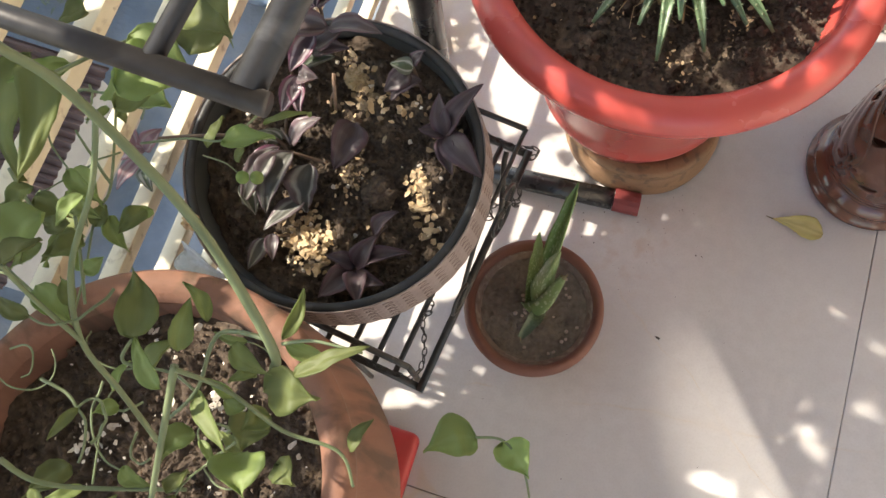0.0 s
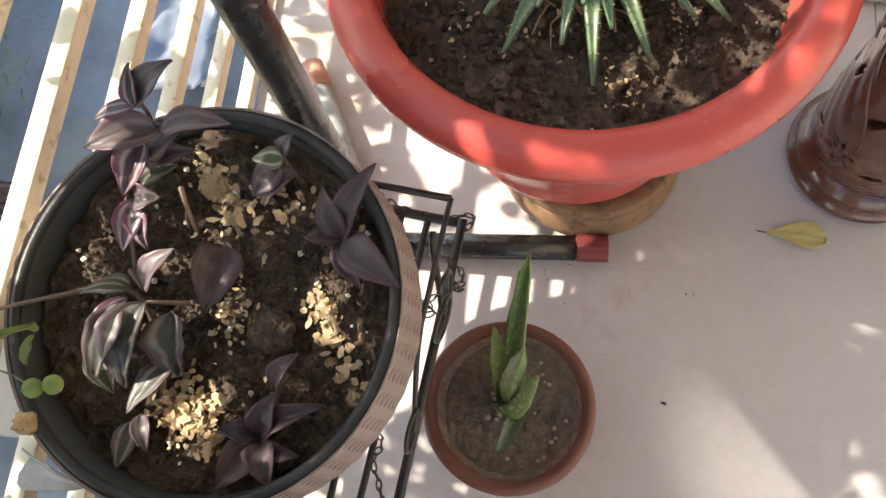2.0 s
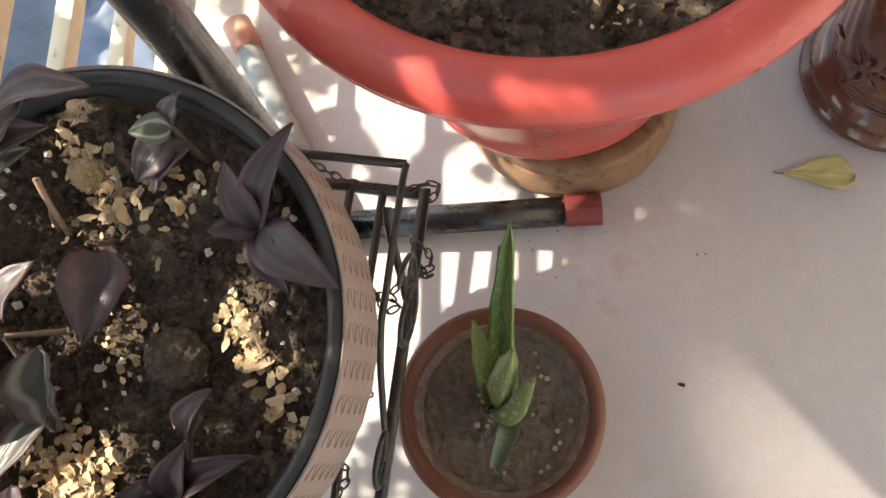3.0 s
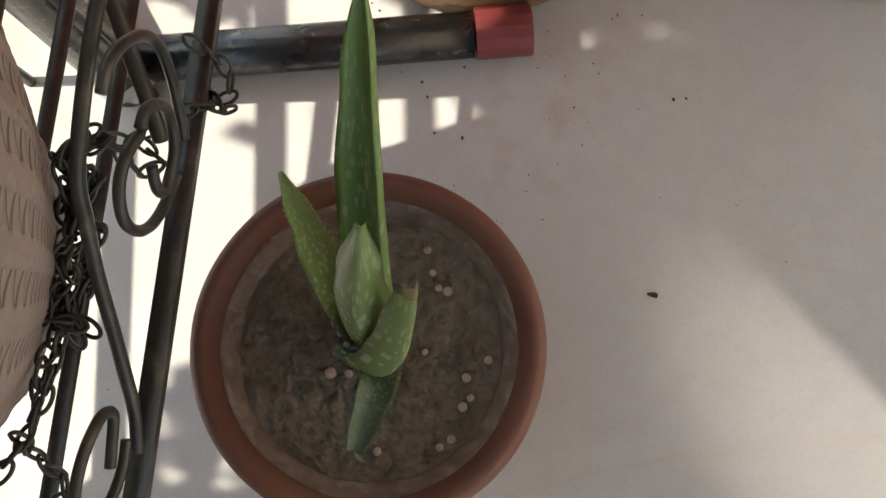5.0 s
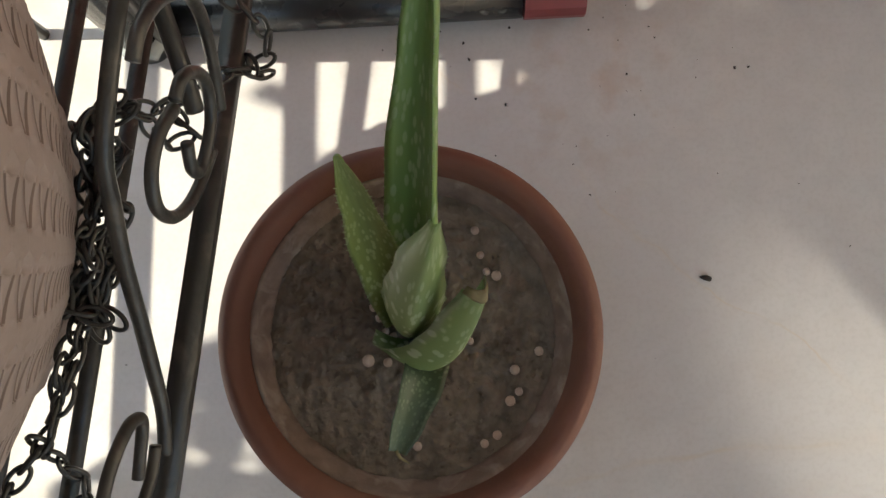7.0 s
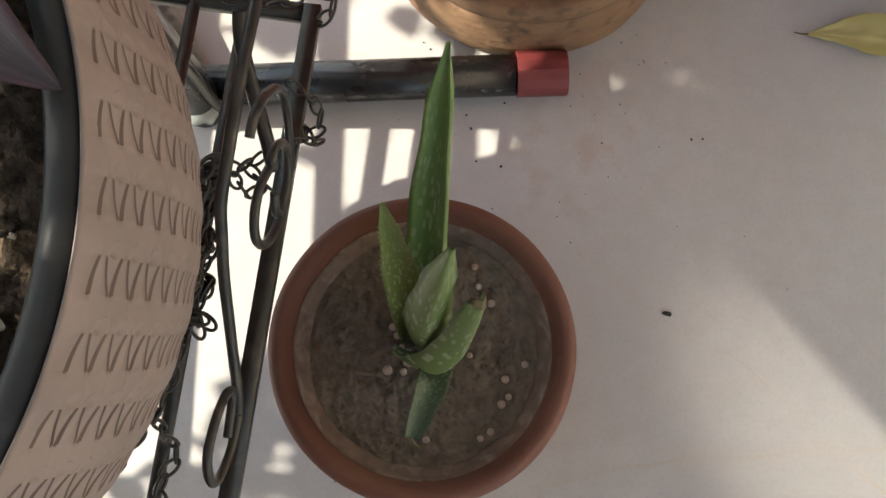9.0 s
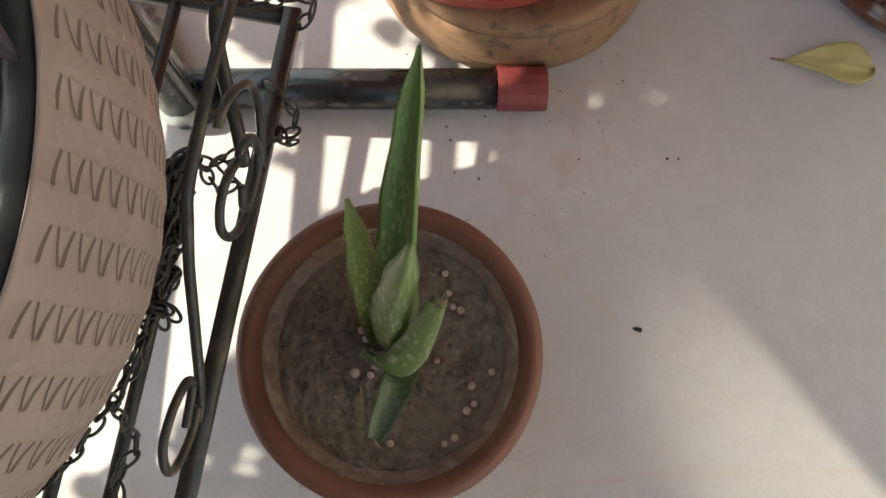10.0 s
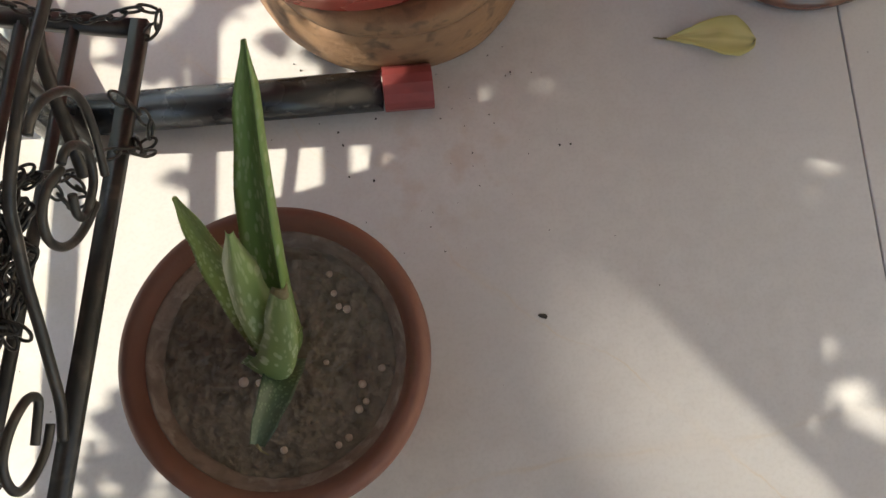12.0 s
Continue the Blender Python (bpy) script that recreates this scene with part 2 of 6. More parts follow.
def leaf_material(name, edge, mid, stripe=None, stripe_at=(0.0, 0.0), back=None, rough=0.35, speckle=None, glow=0.25, veins=26.0, vein_dark=0.8, tint=0.12, spot_scale=(10.0, 26.0)):
    """A leaf: colour across it by its own width, stripes, veins, spots, and light that shines through."""
    m = bpy.data.materials.new(name)
    m.use_nodes = True
    t = m.node_tree
    n, link = t.nodes, t.links.new
    p = n["Principled BSDF"]
    uv = n.new("ShaderNodeUVMap")
    sep = n.new("ShaderNodeSeparateXYZ")
    link(uv.outputs[0], sep.inputs[0])

    def maths(op, a, b=None):
        x = n.new("ShaderNodeMath")
        x.operation = op
        for i, v in enumerate((a, b)):
            if v is None:
                continue
            if isinstance(v, (int, float)):
                x.inputs[i].default_value = v
            else:
                link(v, x.inputs[i])
        return x.outputs[0]

    def mix(fac, a, b):
        x = n.new("ShaderNodeMix")
        x.data_type = "RGBA"
        for v, s in ((fac, x.inputs[0]), (a, x.inputs[6]), (b, x.inputs[7])):
            if isinstance(v, (int, float, tuple)):
                s.default_value = v
            else:
                link(v, s)
        return x.outputs[2]

    u = maths("ABSOLUTE", maths("SUBTRACT", sep.outputs[0], 0.5))
    ease = n.new("ShaderNodeMapRange")
    ease.interpolation_type = "SMOOTHSTEP"
    ease.inputs["From Min"].default_value, ease.inputs["From Max"].default_value = 0.05, 0.45
    link(u, ease.inputs["Value"])
    out = mix(ease.outputs["Result"], (*mid, 1), (*edge, 1))
    co = n.new("ShaderNodeTexCoord")
    if stripe:
        s = n.new("ShaderNodeMapRange")
        s.interpolation_type = "SMOOTHSTEP"
        s.inputs["From Min"].default_value, s.inputs["From Max"].default_value = 0.11, 0.02
        wob = n.new("ShaderNodeTexNoise")
        wob.inputs["Scale"].default_value = 90
        link(co.outputs["Object"], wob.inputs["Vector"])
        link(maths("ADD", maths("ABSOLUTE", maths("SUBTRACT", u, stripe_at[0])), maths("MULTIPLY", maths("SUBTRACT", wob.outputs["Fac"], 0.5), 0.12)), s.inputs["Value"])
        out = mix(maths("MULTIPLY", s.outputs["Result"], stripe_at[1]), out, (*stripe, 1))
    line = maths("SINE", maths("MULTIPLY", sep.outputs[0], veins * 6.283))
    dark = n.new("ShaderNodeMapRange")
    dark.inputs["From Min"].default_value, dark.inputs["From Max"].default_value = -1, 1
    dark.inputs["To Min"].default_value, dark.inputs["To Max"].default_value = vein_dark, 1.06
    link(line, dark.inputs["Value"])
    hsv = n.new("ShaderNodeHueSaturation")
    info = n.new("ShaderNodeObjectInfo")
    rv = n.new("ShaderNodeMapRange")
    rv.inputs["To Min"].default_value, rv.inputs["To Max"].default_value = 1 - tint, 1 + tint
    link(info.outputs["Random"], rv.inputs["Value"])
    link(maths("MULTIPLY", rv.outputs["Result"], dark.outputs["Result"]), hsv.inputs["Value"])
    hue = n.new("ShaderNodeMapRange")
    hue.inputs["To Min"].default_value, hue.inputs["To Max"].default_value = 0.485, 0.515
    link(info.outputs["Random"], hue.inputs["Value"])
    link(hue.outputs["Result"], hsv.inputs["Hue"])
    link(out, hsv.inputs["Color"])
    out = hsv.outputs["Color"]
    if speckle:
        mp = n.new("ShaderNodeMapping")
        mp.inputs["Scale"].default_value = (spot_scale[0], spot_scale[1], 1)
        link(uv.outputs[0], mp.inputs["Vector"])
        vo = n.new("ShaderNodeTexVoronoi")
        vo.inputs["Scale"].default_value = 1.0
        link(mp.outputs[0], vo.inputs["Vector"])
        sp = n.new("ShaderNodeMapRange")
        sp.inputs["From Min"].default_value, sp.inputs["From Max"].default_value = 0.42, 0.28
        link(vo.outputs["Distance"], sp.inputs["Value"])
        low = n.new("ShaderNodeMapRange")
        low.inputs["From Min"].default_value, low.inputs["From Max"].default_value = 1.0, 0.25
        low.inputs["To Min"].default_value, low.inputs["To Max"].default_value = 0.1, 0.75
        link(sep.outputs[1], low.inputs["Value"])
        out = mix(maths("MULTIPLY", sp.outputs["Result"], low.outputs["Result"]), out, (*speckle, 1))
    link(out, p.inputs["Base Color"])
    p.inputs["Roughness"].default_value = rough
    b = n.new("ShaderNodeBump")
    b.inputs["Distance"].default_value = 0.00002
    link(line, b.inputs["Height"])
    link(b.outputs["Normal"], p.inputs["Normal"])
    if glow:
        tr = n.new("ShaderNodeBsdfTranslucent")
        link(out, tr.inputs["Color"])
        ms = n.new("ShaderNodeMixShader")
        ms.inputs[0].default_value = glow
        link(p.outputs[0], ms.inputs[1])
        link(tr.outputs[0], ms.inputs[2])
        link(ms.outputs[0], n["Material Output"].inputs["Surface"])
    return m


# tan veins of the marble: direction across, offset, half width, wave
VEINS = ((-0.139, 0.990, 0.0293, 0.0020, 0.040), (0.64, 0.768, 0.2787, 0.0010, 0.06))


def marble():
    m = bpy.data.materials.new("polished_marble")
    m.use_nodes = True
    t = m.node_tree
    n, link = t.nodes, t.links.new
    p = n["Principled BSDF"]
    co = n.new("ShaderNodeTexCoord")
    info = n.new("ShaderNodeObjectInfo")

    def tex(scale, detail=5.0, dist=0.0):
        x = n.new("ShaderNodeTexNoise")
        x.inputs["Scale"].default_value, x.inputs["Detail"].default_value, x.inputs["Distortion"].default_value = scale, detail, dist
        link(co.outputs["Object"], x.inputs["Vector"])
        return x.outputs["Fac"]

    def maths(op, a, b):
        x = n.new("ShaderNodeMath")
        x.operation = op
        for i, v in enumerate((a, b)):
            if isinstance(v, (int, float)):
                x.inputs[i].default_value = v
            else:
                link(v, x.inputs[i])
        return x.outputs[0]

    def ramp(fac, a, b, lo=0.0, hi=1.0):
        r = n.new("ShaderNodeMapRange")
        r.interpolation_type = "SMOOTHSTEP"
        for k, v in (("From Min", a), ("From Max", b), ("To Min", lo), ("To Max", hi)):
            r.inputs[k].default_value = v
        link(fac, r.inputs["Value"])
        return r.outputs["Result"]

    def mix(fac, a, b):
        x = n.new("ShaderNodeMix")
        x.data_type = "RGBA"
        for v, s in ((fac, x.inputs[0]), (a, x.inputs[6]), (b, x.inputs[7])):
            if isinstance(v, tuple):
                s.default_value = v
            else:
                link(v, s)
        return x.outputs[2]

    def ridge(scale, width, dist):
        return ramp(maths("ABSOLUTE", maths("SUBTRACT", tex(scale, 4.0, dist), 0.5), 0.0), width, 0.0)

    def streak(nx, ny, c, width, wave):
        dot = n.new("ShaderNodeVectorMath")
        dot.operation = "DOT_PRODUCT"
        dot.inputs[1].default_value = (nx, ny, 0)
        link(co.outputs["Object"], dot.inputs[0])
        off = maths("MULTIPLY", maths("SUBTRACT", tex(9.0, 6.0), 0.5), wave)
        return ramp(maths("ABSOLUTE", maths("SUBTRACT", maths("ADD", dot.outputs["Value"], off), c), 0.0), width, 0.0)

    out = mix(ramp(tex(5.0, 3.0), 0.2, 0.85), (0.60, 0.585, 0.575, 1), (0.50, 0.485, 0.48, 1))
    out = mix(ramp(tex(2.0, 2.0), 0.35, 0.75, 0.0, 0.45), out, (0.50, 0.46, 0.44, 1))
    out = mix(maths("MULTIPLY", ridge(2.6, 0.012, 0.8), ramp(tex(1.9), 0.46, 0.66, 0.0, 0.45)), out, (0.50, 0.37, 0.22, 1))
    for nx, ny, c, width, wave in VEINS:
        out = mix(maths("MULTIPLY", streak(nx, ny, c, width, wave), ramp(tex(14.0), 0.42, 0.66, 0.0, 0.40)), out, (0.55, 0.40, 0.22, 1))
        out = mix(maths("MULTIPLY", streak(nx, ny, c, width * 5, wave), ramp(tex(5.0), 0.4, 0.7, 0.0, 0.22)), out, (0.60, 0.47, 0.32, 1))
    place = n.new("ShaderNodeSeparateXYZ")
    link(co.outputs["Object"], place.inputs[0])
    grime = maths("MULTIPLY", ramp(place.outputs[0], 0.06, -0.15), ramp(tex(22.0), 0.36, 0.66))
    out = mix(maths("MULTIPLY", grime, 0.75), out, (0.47, 0.38, 0.24, 1))
    out = mix(ramp(tex(30.0, 6.0), 0.55, 0.85, 0.0, 0.30), out, (0.52, 0.46, 0.40, 1))
    far = n.new("ShaderNodeVectorMath")
    far.operation = "DISTANCE"
    far.inputs[1].default_value = (0.195, 0.245, 0.0)
    link(co.outputs["Object"], far.inputs[0])
    rust = maths("MULTIPLY", ramp(far.outputs["Value"], 0.085, 0.0), ramp(tex(55.0, 6.0), 0.46, 0.70))
    out = mix(maths("MULTIPLY", rust, 0.55), out, (0.46, 0.34, 0.26, 1))
    out = mix(ramp(tex(75.0, 8.0), 0.3, 0.75, 0.0, 0.45), out, (0.49, 0.47, 0.465, 1))
    out = mix(ramp(tex(420.0, 2.0), 0.42, 0.70, 0.0, 0.16), out, (0.40, 0.375, 0.36, 1))
    link(out, p.inputs["Base Color"])
    p.inputs["Roughness"].default_value = 0.26
    return m


M_MARBLE = marble()
# brown colour gives the slits the darkness of deep gaps; they sink only 0.4 mm
M_SLIT_DARK = material("brown_dark_of_slits", (0.150, 0.108, 0.094), (0.112, 0.080, 0.070), scale=60, rough=0.8)
M_WRAP = material("cloudy_clear_plastic", (0.62, 0.64, 0.64), (0.5, 0.52, 0.52), scale=80, rough=0.25)
M_SLAB = material("cement_bed", (0.20, 0.18, 0.16), scale=60, rough=0.9, bump=0.0004)
M_CREAM = material("cream_painted_steel", (0.76, 0.69, 0.51), (0.68, 0.61, 0.44), scale=70, rough=0.5, bump=0.00012, fine=240, third=(0.42, 0.34, 0.23), patch=75, patch_at=(0.60, 0.72))
# pale patches put the sun's dapples on the tubes into the colour
M_BLACK = material("glossy_black_dappled_tube", (0.016, 0.017, 0.019), (0.030, 0.032, 0.034), scale=60, rough=0.27, bump=0.00020, fine=260, third=(0.17, 0.175, 0.175), patch=110, patch_at=(0.62, 0.78), spec=0.5)
M_CAP = material("red_rubber_cap", (0.235, 0.045, 0.043), (0.175, 0.034, 0.034), scale=80, rough=0.5, bump=0.0001)
M_CAP2 = material("faded_orange_cap", (0.60, 0.32, 0.23), (0.50, 0.26, 0.18), scale=80, rough=0.5, bump=0.0001)
M_WORN = material("worn_pale_painted_pipe", (0.36, 0.38, 0.365), (0.22, 0.24, 0.235), scale=45, rough=0.45, bump=0.0002, fine=160, third=(0.10, 0.11, 0.11), patch=35, patch_at=(0.55, 0.68))
M_IRON = material("dusty_dark_iron", (0.036, 0.035, 0.033), (0.056, 0.053, 0.048), scale=120, rough=0.36, bump=0.0002, fine=600, third=(0.125, 0.108, 0.088), patch=55, patch_at=(0.58, 0.76), spec=0.5)
M_TERRA = material("fired_terracotta", (0.195, 0.080, 0.054), (0.155, 0.062, 0.043), scale=26, rough=0.6, bump=0.0003, fine=380, third=(0.225, 0.112, 0.080), patch=22, patch_at=(0.56, 0.80))
M_TERRA_IN = material("limed_terracotta_inside", (0.255, 0.185, 0.148), (0.180, 0.122, 0.096), scale=140, rough=0.85, bump=0.0009, fine=260, third=(0.33, 0.265, 0.22), patch=110, patch_at=(0.52, 0.70))
M_TERRA_BIG = material("weathered_terracotta", (0.245, 0.118, 0.076), (0.175, 0.082, 0.052), scale=30, rough=0.78, bump=0.0006, fine=200, third=(0.11, 0.062, 0.038), patch=42, patch_at=(0.50, 0.64), stretch=0.14)
M_TERRA_BASE = material("stained_clay_stand", (0.30, 0.175, 0.095), (0.205, 0.115, 0.066), scale=34, rough=0.7, bump=0.0009, fine=150, third=(0.11, 0.070, 0.042), patch=75, patch_at=(0.57, 0.72), stretch=1.6)
M_GLAZE = material("brown_glazed_clay", (0.135, 0.050, 0.030), (0.085, 0.032, 0.021), scale=30, rough=0.22, bump=0.0005, fine=80, third=(0.21, 0.10, 0.065), patch=40, patch_at=(0.58, 0.8), coat=0.6)
M_RED = material("red_moulded_plastic", (0.54, 0.088, 0.074), (0.48, 0.075, 0.063), scale=14, rough=0.27, bump=0.00006, fine=700, third=(0.60, 0.15, 0.12), patch=9, patch_at=(0.55, 0.85), rough_var=0.1)
M_BLACKPOT = material("black_nursery_plastic", (0.030, 0.031, 0.032), (0.044, 0.045, 0.046), scale=30, rough=0.38, bump=0.0002, fine=260, third=(0.15, 0.155, 0.15), patch=34, patch_at=(0.62, 0.8), spec=0.3)
# the rim's black plastic, made paler to stand in for haze and stray light
M_LINER = material("lightened_black_plastic_inside", (0.066, 0.074, 0.074), (0.090, 0.098, 0.096), scale=26, rough=0.36, bump=0.0001, fine=300, third=(0.10, 0.10, 0.09), patch=20, patch_at=(0.58, 0.8))
M_WEAVE = material("pinkish_white_woven_plastic", (0.310, 0.248, 0.230), (0.262, 0.210, 0.194), scale=45, rough=0.65, bump=0.0004, fine=220, third=(0.24, 0.185, 0.168), patch=18, patch_at=(0.55, 0.85))
M_SOIL = material("dark_potting_soil", (0.062, 0.047, 0.037), (0.112, 0.084, 0.063), scale=190, rough=0.95, bump=0.0015, fine=560, third=(0.185, 0.135, 0.092), patch=70, patch_at=(0.57, 0.74), spec=0.2)
M_SOIL_DRY = material("fine_dry_silt_soil", (0.262, 0.222, 0.180), (0.195, 0.162, 0.132), scale=150, rough=0.95, bump=0.0013, fine=420, third=(0.150, 0.122, 0.100), patch=42, patch_at=(0.52, 0.72), spec=0.2)
M_CHIP = material("tan_bark_chips", (0.40, 0.28, 0.155), (0.52, 0.40, 0.26), scale=120, rough=0.85, bump=0.0003, island=0.5)
M_PERLITE = material("white_perlite", (0.66, 0.61, 0.53), (0.52, 0.47, 0.40), scale=200, rough=0.8, bump=0.0002, island=0.35)
M_CRUMB = material("brown_soil_crumbs", (0.070, 0.053, 0.041), (0.108, 0.080, 0.060), scale=150, rough=0.95, bump=0.0004, spec=0.2, island=0.5)
M_GRANULE = material("pale_fertiliser_granule", (0.58, 0.46, 0.38), (0.46, 0.34, 0.28), scale=250, rough=0.6, bump=0.0002)
M_PURPLE = leaf_material("purple_inch_plant_leaf", (0.130, 0.082, 0.095), (0.092, 0.072, 0.076), stripe=(0.235, 0.225, 0.22), stripe_at=(0.26, 0.40), rough=0.40, glow=0.20, vein_dark=0.99, veins=9.0, tint=0.3)
M_PLUM = leaf_material("dark_plum_inch_plant_leaf", (0.098, 0.056, 0.068), (0.072, 0.050, 0.056), stripe=(0.14, 0.13, 0.13), stripe_at=(0.26, 0.35), rough=0.44, glow=0.20, vein_dark=0.96, veins=14.0, tint=0.25)
M_STRIPED = leaf_material("grey_striped_inch_plant_leaf", (0.125, 0.092, 0.100), (0.090, 0.092, 0.080), stripe=(0.31, 0.315, 0.285), stripe_at=(0.26, 0.75), rough=0.38, glow=0.22, vein_dark=0.97, veins=12.0, tint=0.2)
M_PINK = leaf_material("pink_edged_inch_plant_leaf", (0.18, 0.075, 0.115), (0.072, 0.048, 0.06), stripe=(0.44, 0.41, 0.43), stripe_at=(0.27, 0.7), rough=0.33, glow=0.22, vein_dark=0.99, veins=9.0)
# pink leaf with the sun shining through it put into a paler colour
M_BLUSH = leaf_material("sunlit_pink_inch_plant_leaf", (0.42, 0.25, 0.27), (0.36, 0.22, 0.24), stripe=(0.58, 0.52, 0.50), stripe_at=(0.27, 0.6), rough=0.4, glow=0.4, vein_dark=0.99, veins=9.0)
M_SILVER = leaf_material("silver_young_inch_plant_leaf", (0.16, 0.17, 0.13), (0.10, 0.13, 0.08), stripe=(0.50, 0.50, 0.46), stripe_at=(0.27, 0.75), rough=0.3, glow=0.25, vein_dark=0.93)
M_STEM = material("purple_green_stem", (0.16, 0.11, 0.075), (0.10, 0.06, 0.05), scale=60, rough=0.5)
M_ALOE = leaf_material("spotted_aloe_skin", (0.20, 0.295, 0.085), (0.155, 0.245, 0.075), rough=0.4, speckle=(0.42, 0.50, 0.30), glow=0.08, veins=5.0, vein_dark=0.97)
M_ALOE_PALE = leaf_material("pale_mottled_aloe_skin", (0.15, 0.24, 0.075), (0.17, 0.25, 0.09), rough=0.5, speckle=(0.60, 0.66, 0.50), glow=0.05, veins=3.0, vein_dark=0.99, spot_scale=(9, 18))
M_ALOE_DARK = leaf_material("dark_aloe_skin", (0.085, 0.125, 0.075), (0.075, 0.12, 0.07), rough=0.4, speckle=(0.2, 0.27, 0.17), glow=0.04, veins=3.0, vein_dark=0.97)
M_AGAVE = leaf_material("toothed_aloe_leaf", (0.135, 0.215, 0.115), (0.105, 0.18, 0.09), rough=0.3, speckle=(0.30, 0.38, 0.26), glow=0.05, veins=7.0, vein_dark=0.94, spot_scale=(7, 20))
M_DRIED = material("withered_leaf_end", (0.20, 0.17, 0.085), (0.13, 0.10, 0.05), scale=200, rough=0.8, bump=0.0002)
M_TOOTH = material("pale_leaf_tooth", (0.34, 0.40, 0.24), scale=80, rough=0.5)
M_VINE = leaf_material("green_vine_leaf", (0.222, 0.280, 0.098), (0.262, 0.322, 0.118), stripe=(0.29, 0.36, 0.15), stripe_at=(0.0, 0.5), rough=0.55, glow=0.5, veins=1.0, vein_dark=1.0, tint=0.35)
M_VINE_STEM = material("green_vine_stem", (0.165, 0.205, 0.105), (0.125, 0.165, 0.08), scale=60, rough=0.5)
M_DRY = material("dry_straw", (0.42, 0.31, 0.17), (0.32, 0.22, 0.11), scale=90, rough=0.8, bump=0.0002)
M_TWIG = material("pinkish_dry_bark", (0.36, 0.24, 0.17), (0.22, 0.14, 0.10), scale=160, rough=0.85, bump=0.0004, fine=500)
M_YELLOW = leaf_material("fallen_yellow_leaf", (0.52, 0.47, 0.19), (0.60, 0.54, 0.25), stripe=(0.46, 0.41, 0.17), stripe_at=(0.0, 0.8), rough=0.42, glow=0.15, veins=3.0, vein_dark=0.97)
M_SPECK = material("dark_floor_speck", (0.035, 0.028, 0.024), scale=80, rough=0.9)
M_WALL = material("painted_house_wall", (0.60, 0.52, 0.43), (0.55, 0.47, 0.39), scale=12, rough=0.8, bump=0.0004, fine=120)
M_CEIL = material("whitewashed_ceiling", (0.62, 0.60, 0.57), (0.58, 0.56, 0.53), scale=10, rough=0.9, bump=0.0004, fine=100)
M_GROUND = material("yard_ground", (0.235, 0.255, 0.27), (0.165, 0.18, 0.185), scale=3.2, rough=0.9, bump=0.03, fine=6, third=(0.26, 0.255, 0.22), patch=1.3, patch_at=(0.48, 0.60))
M_SHEET = material("rusty_corrugated_sheet", (0.44, 0.29, 0.245), (0.36, 0.235, 0.20), scale=5, rough=0.8)
M_TARP = material("blue_tarpaulin", (0.36, 0.42, 0.50), (0.42, 0.49, 0.57), scale=4, rough=0.4)
M_FOLIAGE = leaf_material("yard_shrub_leaf", (0.19, 0.215, 0.15), (0.23, 0.255, 0.18), rough=0.6, glow=0.3)
M_MOSAIC_WHITE = material("white_mosaic_pebble", (0.62, 0.59, 0.54), (0.46, 0.43, 0.39), scale=60, rough=0.4, random_tint=0.2)
M_MOSAIC_BLUE = material("blue_mosaic_pebble", (0.07, 0.08, 0.34), (0.12, 0.10, 0.38), scale=60, rough=0.3, random_tint=0.25)
M_GROUT = material("grey_grout", (0.36, 0.35, 0.34), scale=90, rough=0.9, bump=0.0004)
M_TRAY = material("scratched_red_tray", (0.50, 0.05, 0.05), (0.42, 0.04, 0.04), scale=40, rough=0.4)
M_GREY_IRON = material("greyish_black_steel", (0.036, 0.034, 0.034), (0.055, 0.052, 0.050), scale=90, rough=0.4, metal=0.3, bump=0.0001, third=(0.15, 0.145, 0.14), patch=40, patch_at=(0.62, 0.8))

# ---- the balcony: floor, walls, ceiling, railing, yard ----
RAIL_X = -0.187
EDGE_X = -0.186
finish("floor", block(EDGE_X + 0.004, -1.5, -0.12, 1.7, 2.3, -0.012), M_SLAB, smooth=False)
floor = tagged(bpy.data.objects["floor"], "white polished marble tiles with tan veins and thin joints", "floor", kind="structure")
wall = finish("wall_house", block(1.7, -1.06, -3.3, 1.85, 2.4, 2.75), M_WALL, smooth=False)
tagged(wall, "plain tan painted house wall behind the balcony", "wall", kind="structure")
tagged(finish("wall_north", block(EDGE_X, 2.3, -0.12, 1.7, 2.4, 2.75), M_WALL, smooth=False), "plain tan painted balcony end wall", "wall", kind="structure")
# unseen end wall; its opening is added to cut the wedge lamp's light
south = block(EDGE_X, -1.06, -0.12, 0.42, -0.96, 2.75)
block(1.320, -1.06, -0.12, 1.7, -0.96, 2.75, bm=south)
block(0.42, -1.06, 2.05, 1.320, -0.96, 2.75, bm=south)
tagged(finish("wall_south", south, M_WALL, smooth=False), "plain tan unseen end wall with an opening added for the wedge lamp", "wall", kind="structure")
# unseen slab added overhead, keeps high sun and sky off the balcony
tagged(finish("ceiling", block(EDGE_X - 0.1, -1.6, 2.75, 1.85, 2.4, 2.9), M_CEIL, smooth=False), "unseen white slab added overhead to hold off sun and sky", "ceiling", kind="structure")
# unseen wall added to keep the sun off the yard
tagged(finish("wall_yard", block(-6.3, -9.0, -3.3, -6.0, 12.0, 0.7), M_WALL, smooth=False), "plain unseen wall added to shade the yard below", "wall", kind="structure")
tagged(finish("ground", block(-60, -60, -3.4, 60, 60, -3.3), M_GROUND, smooth=False), "blue-grey patchy yard ground far below the balcony", "ground", kind="structure")


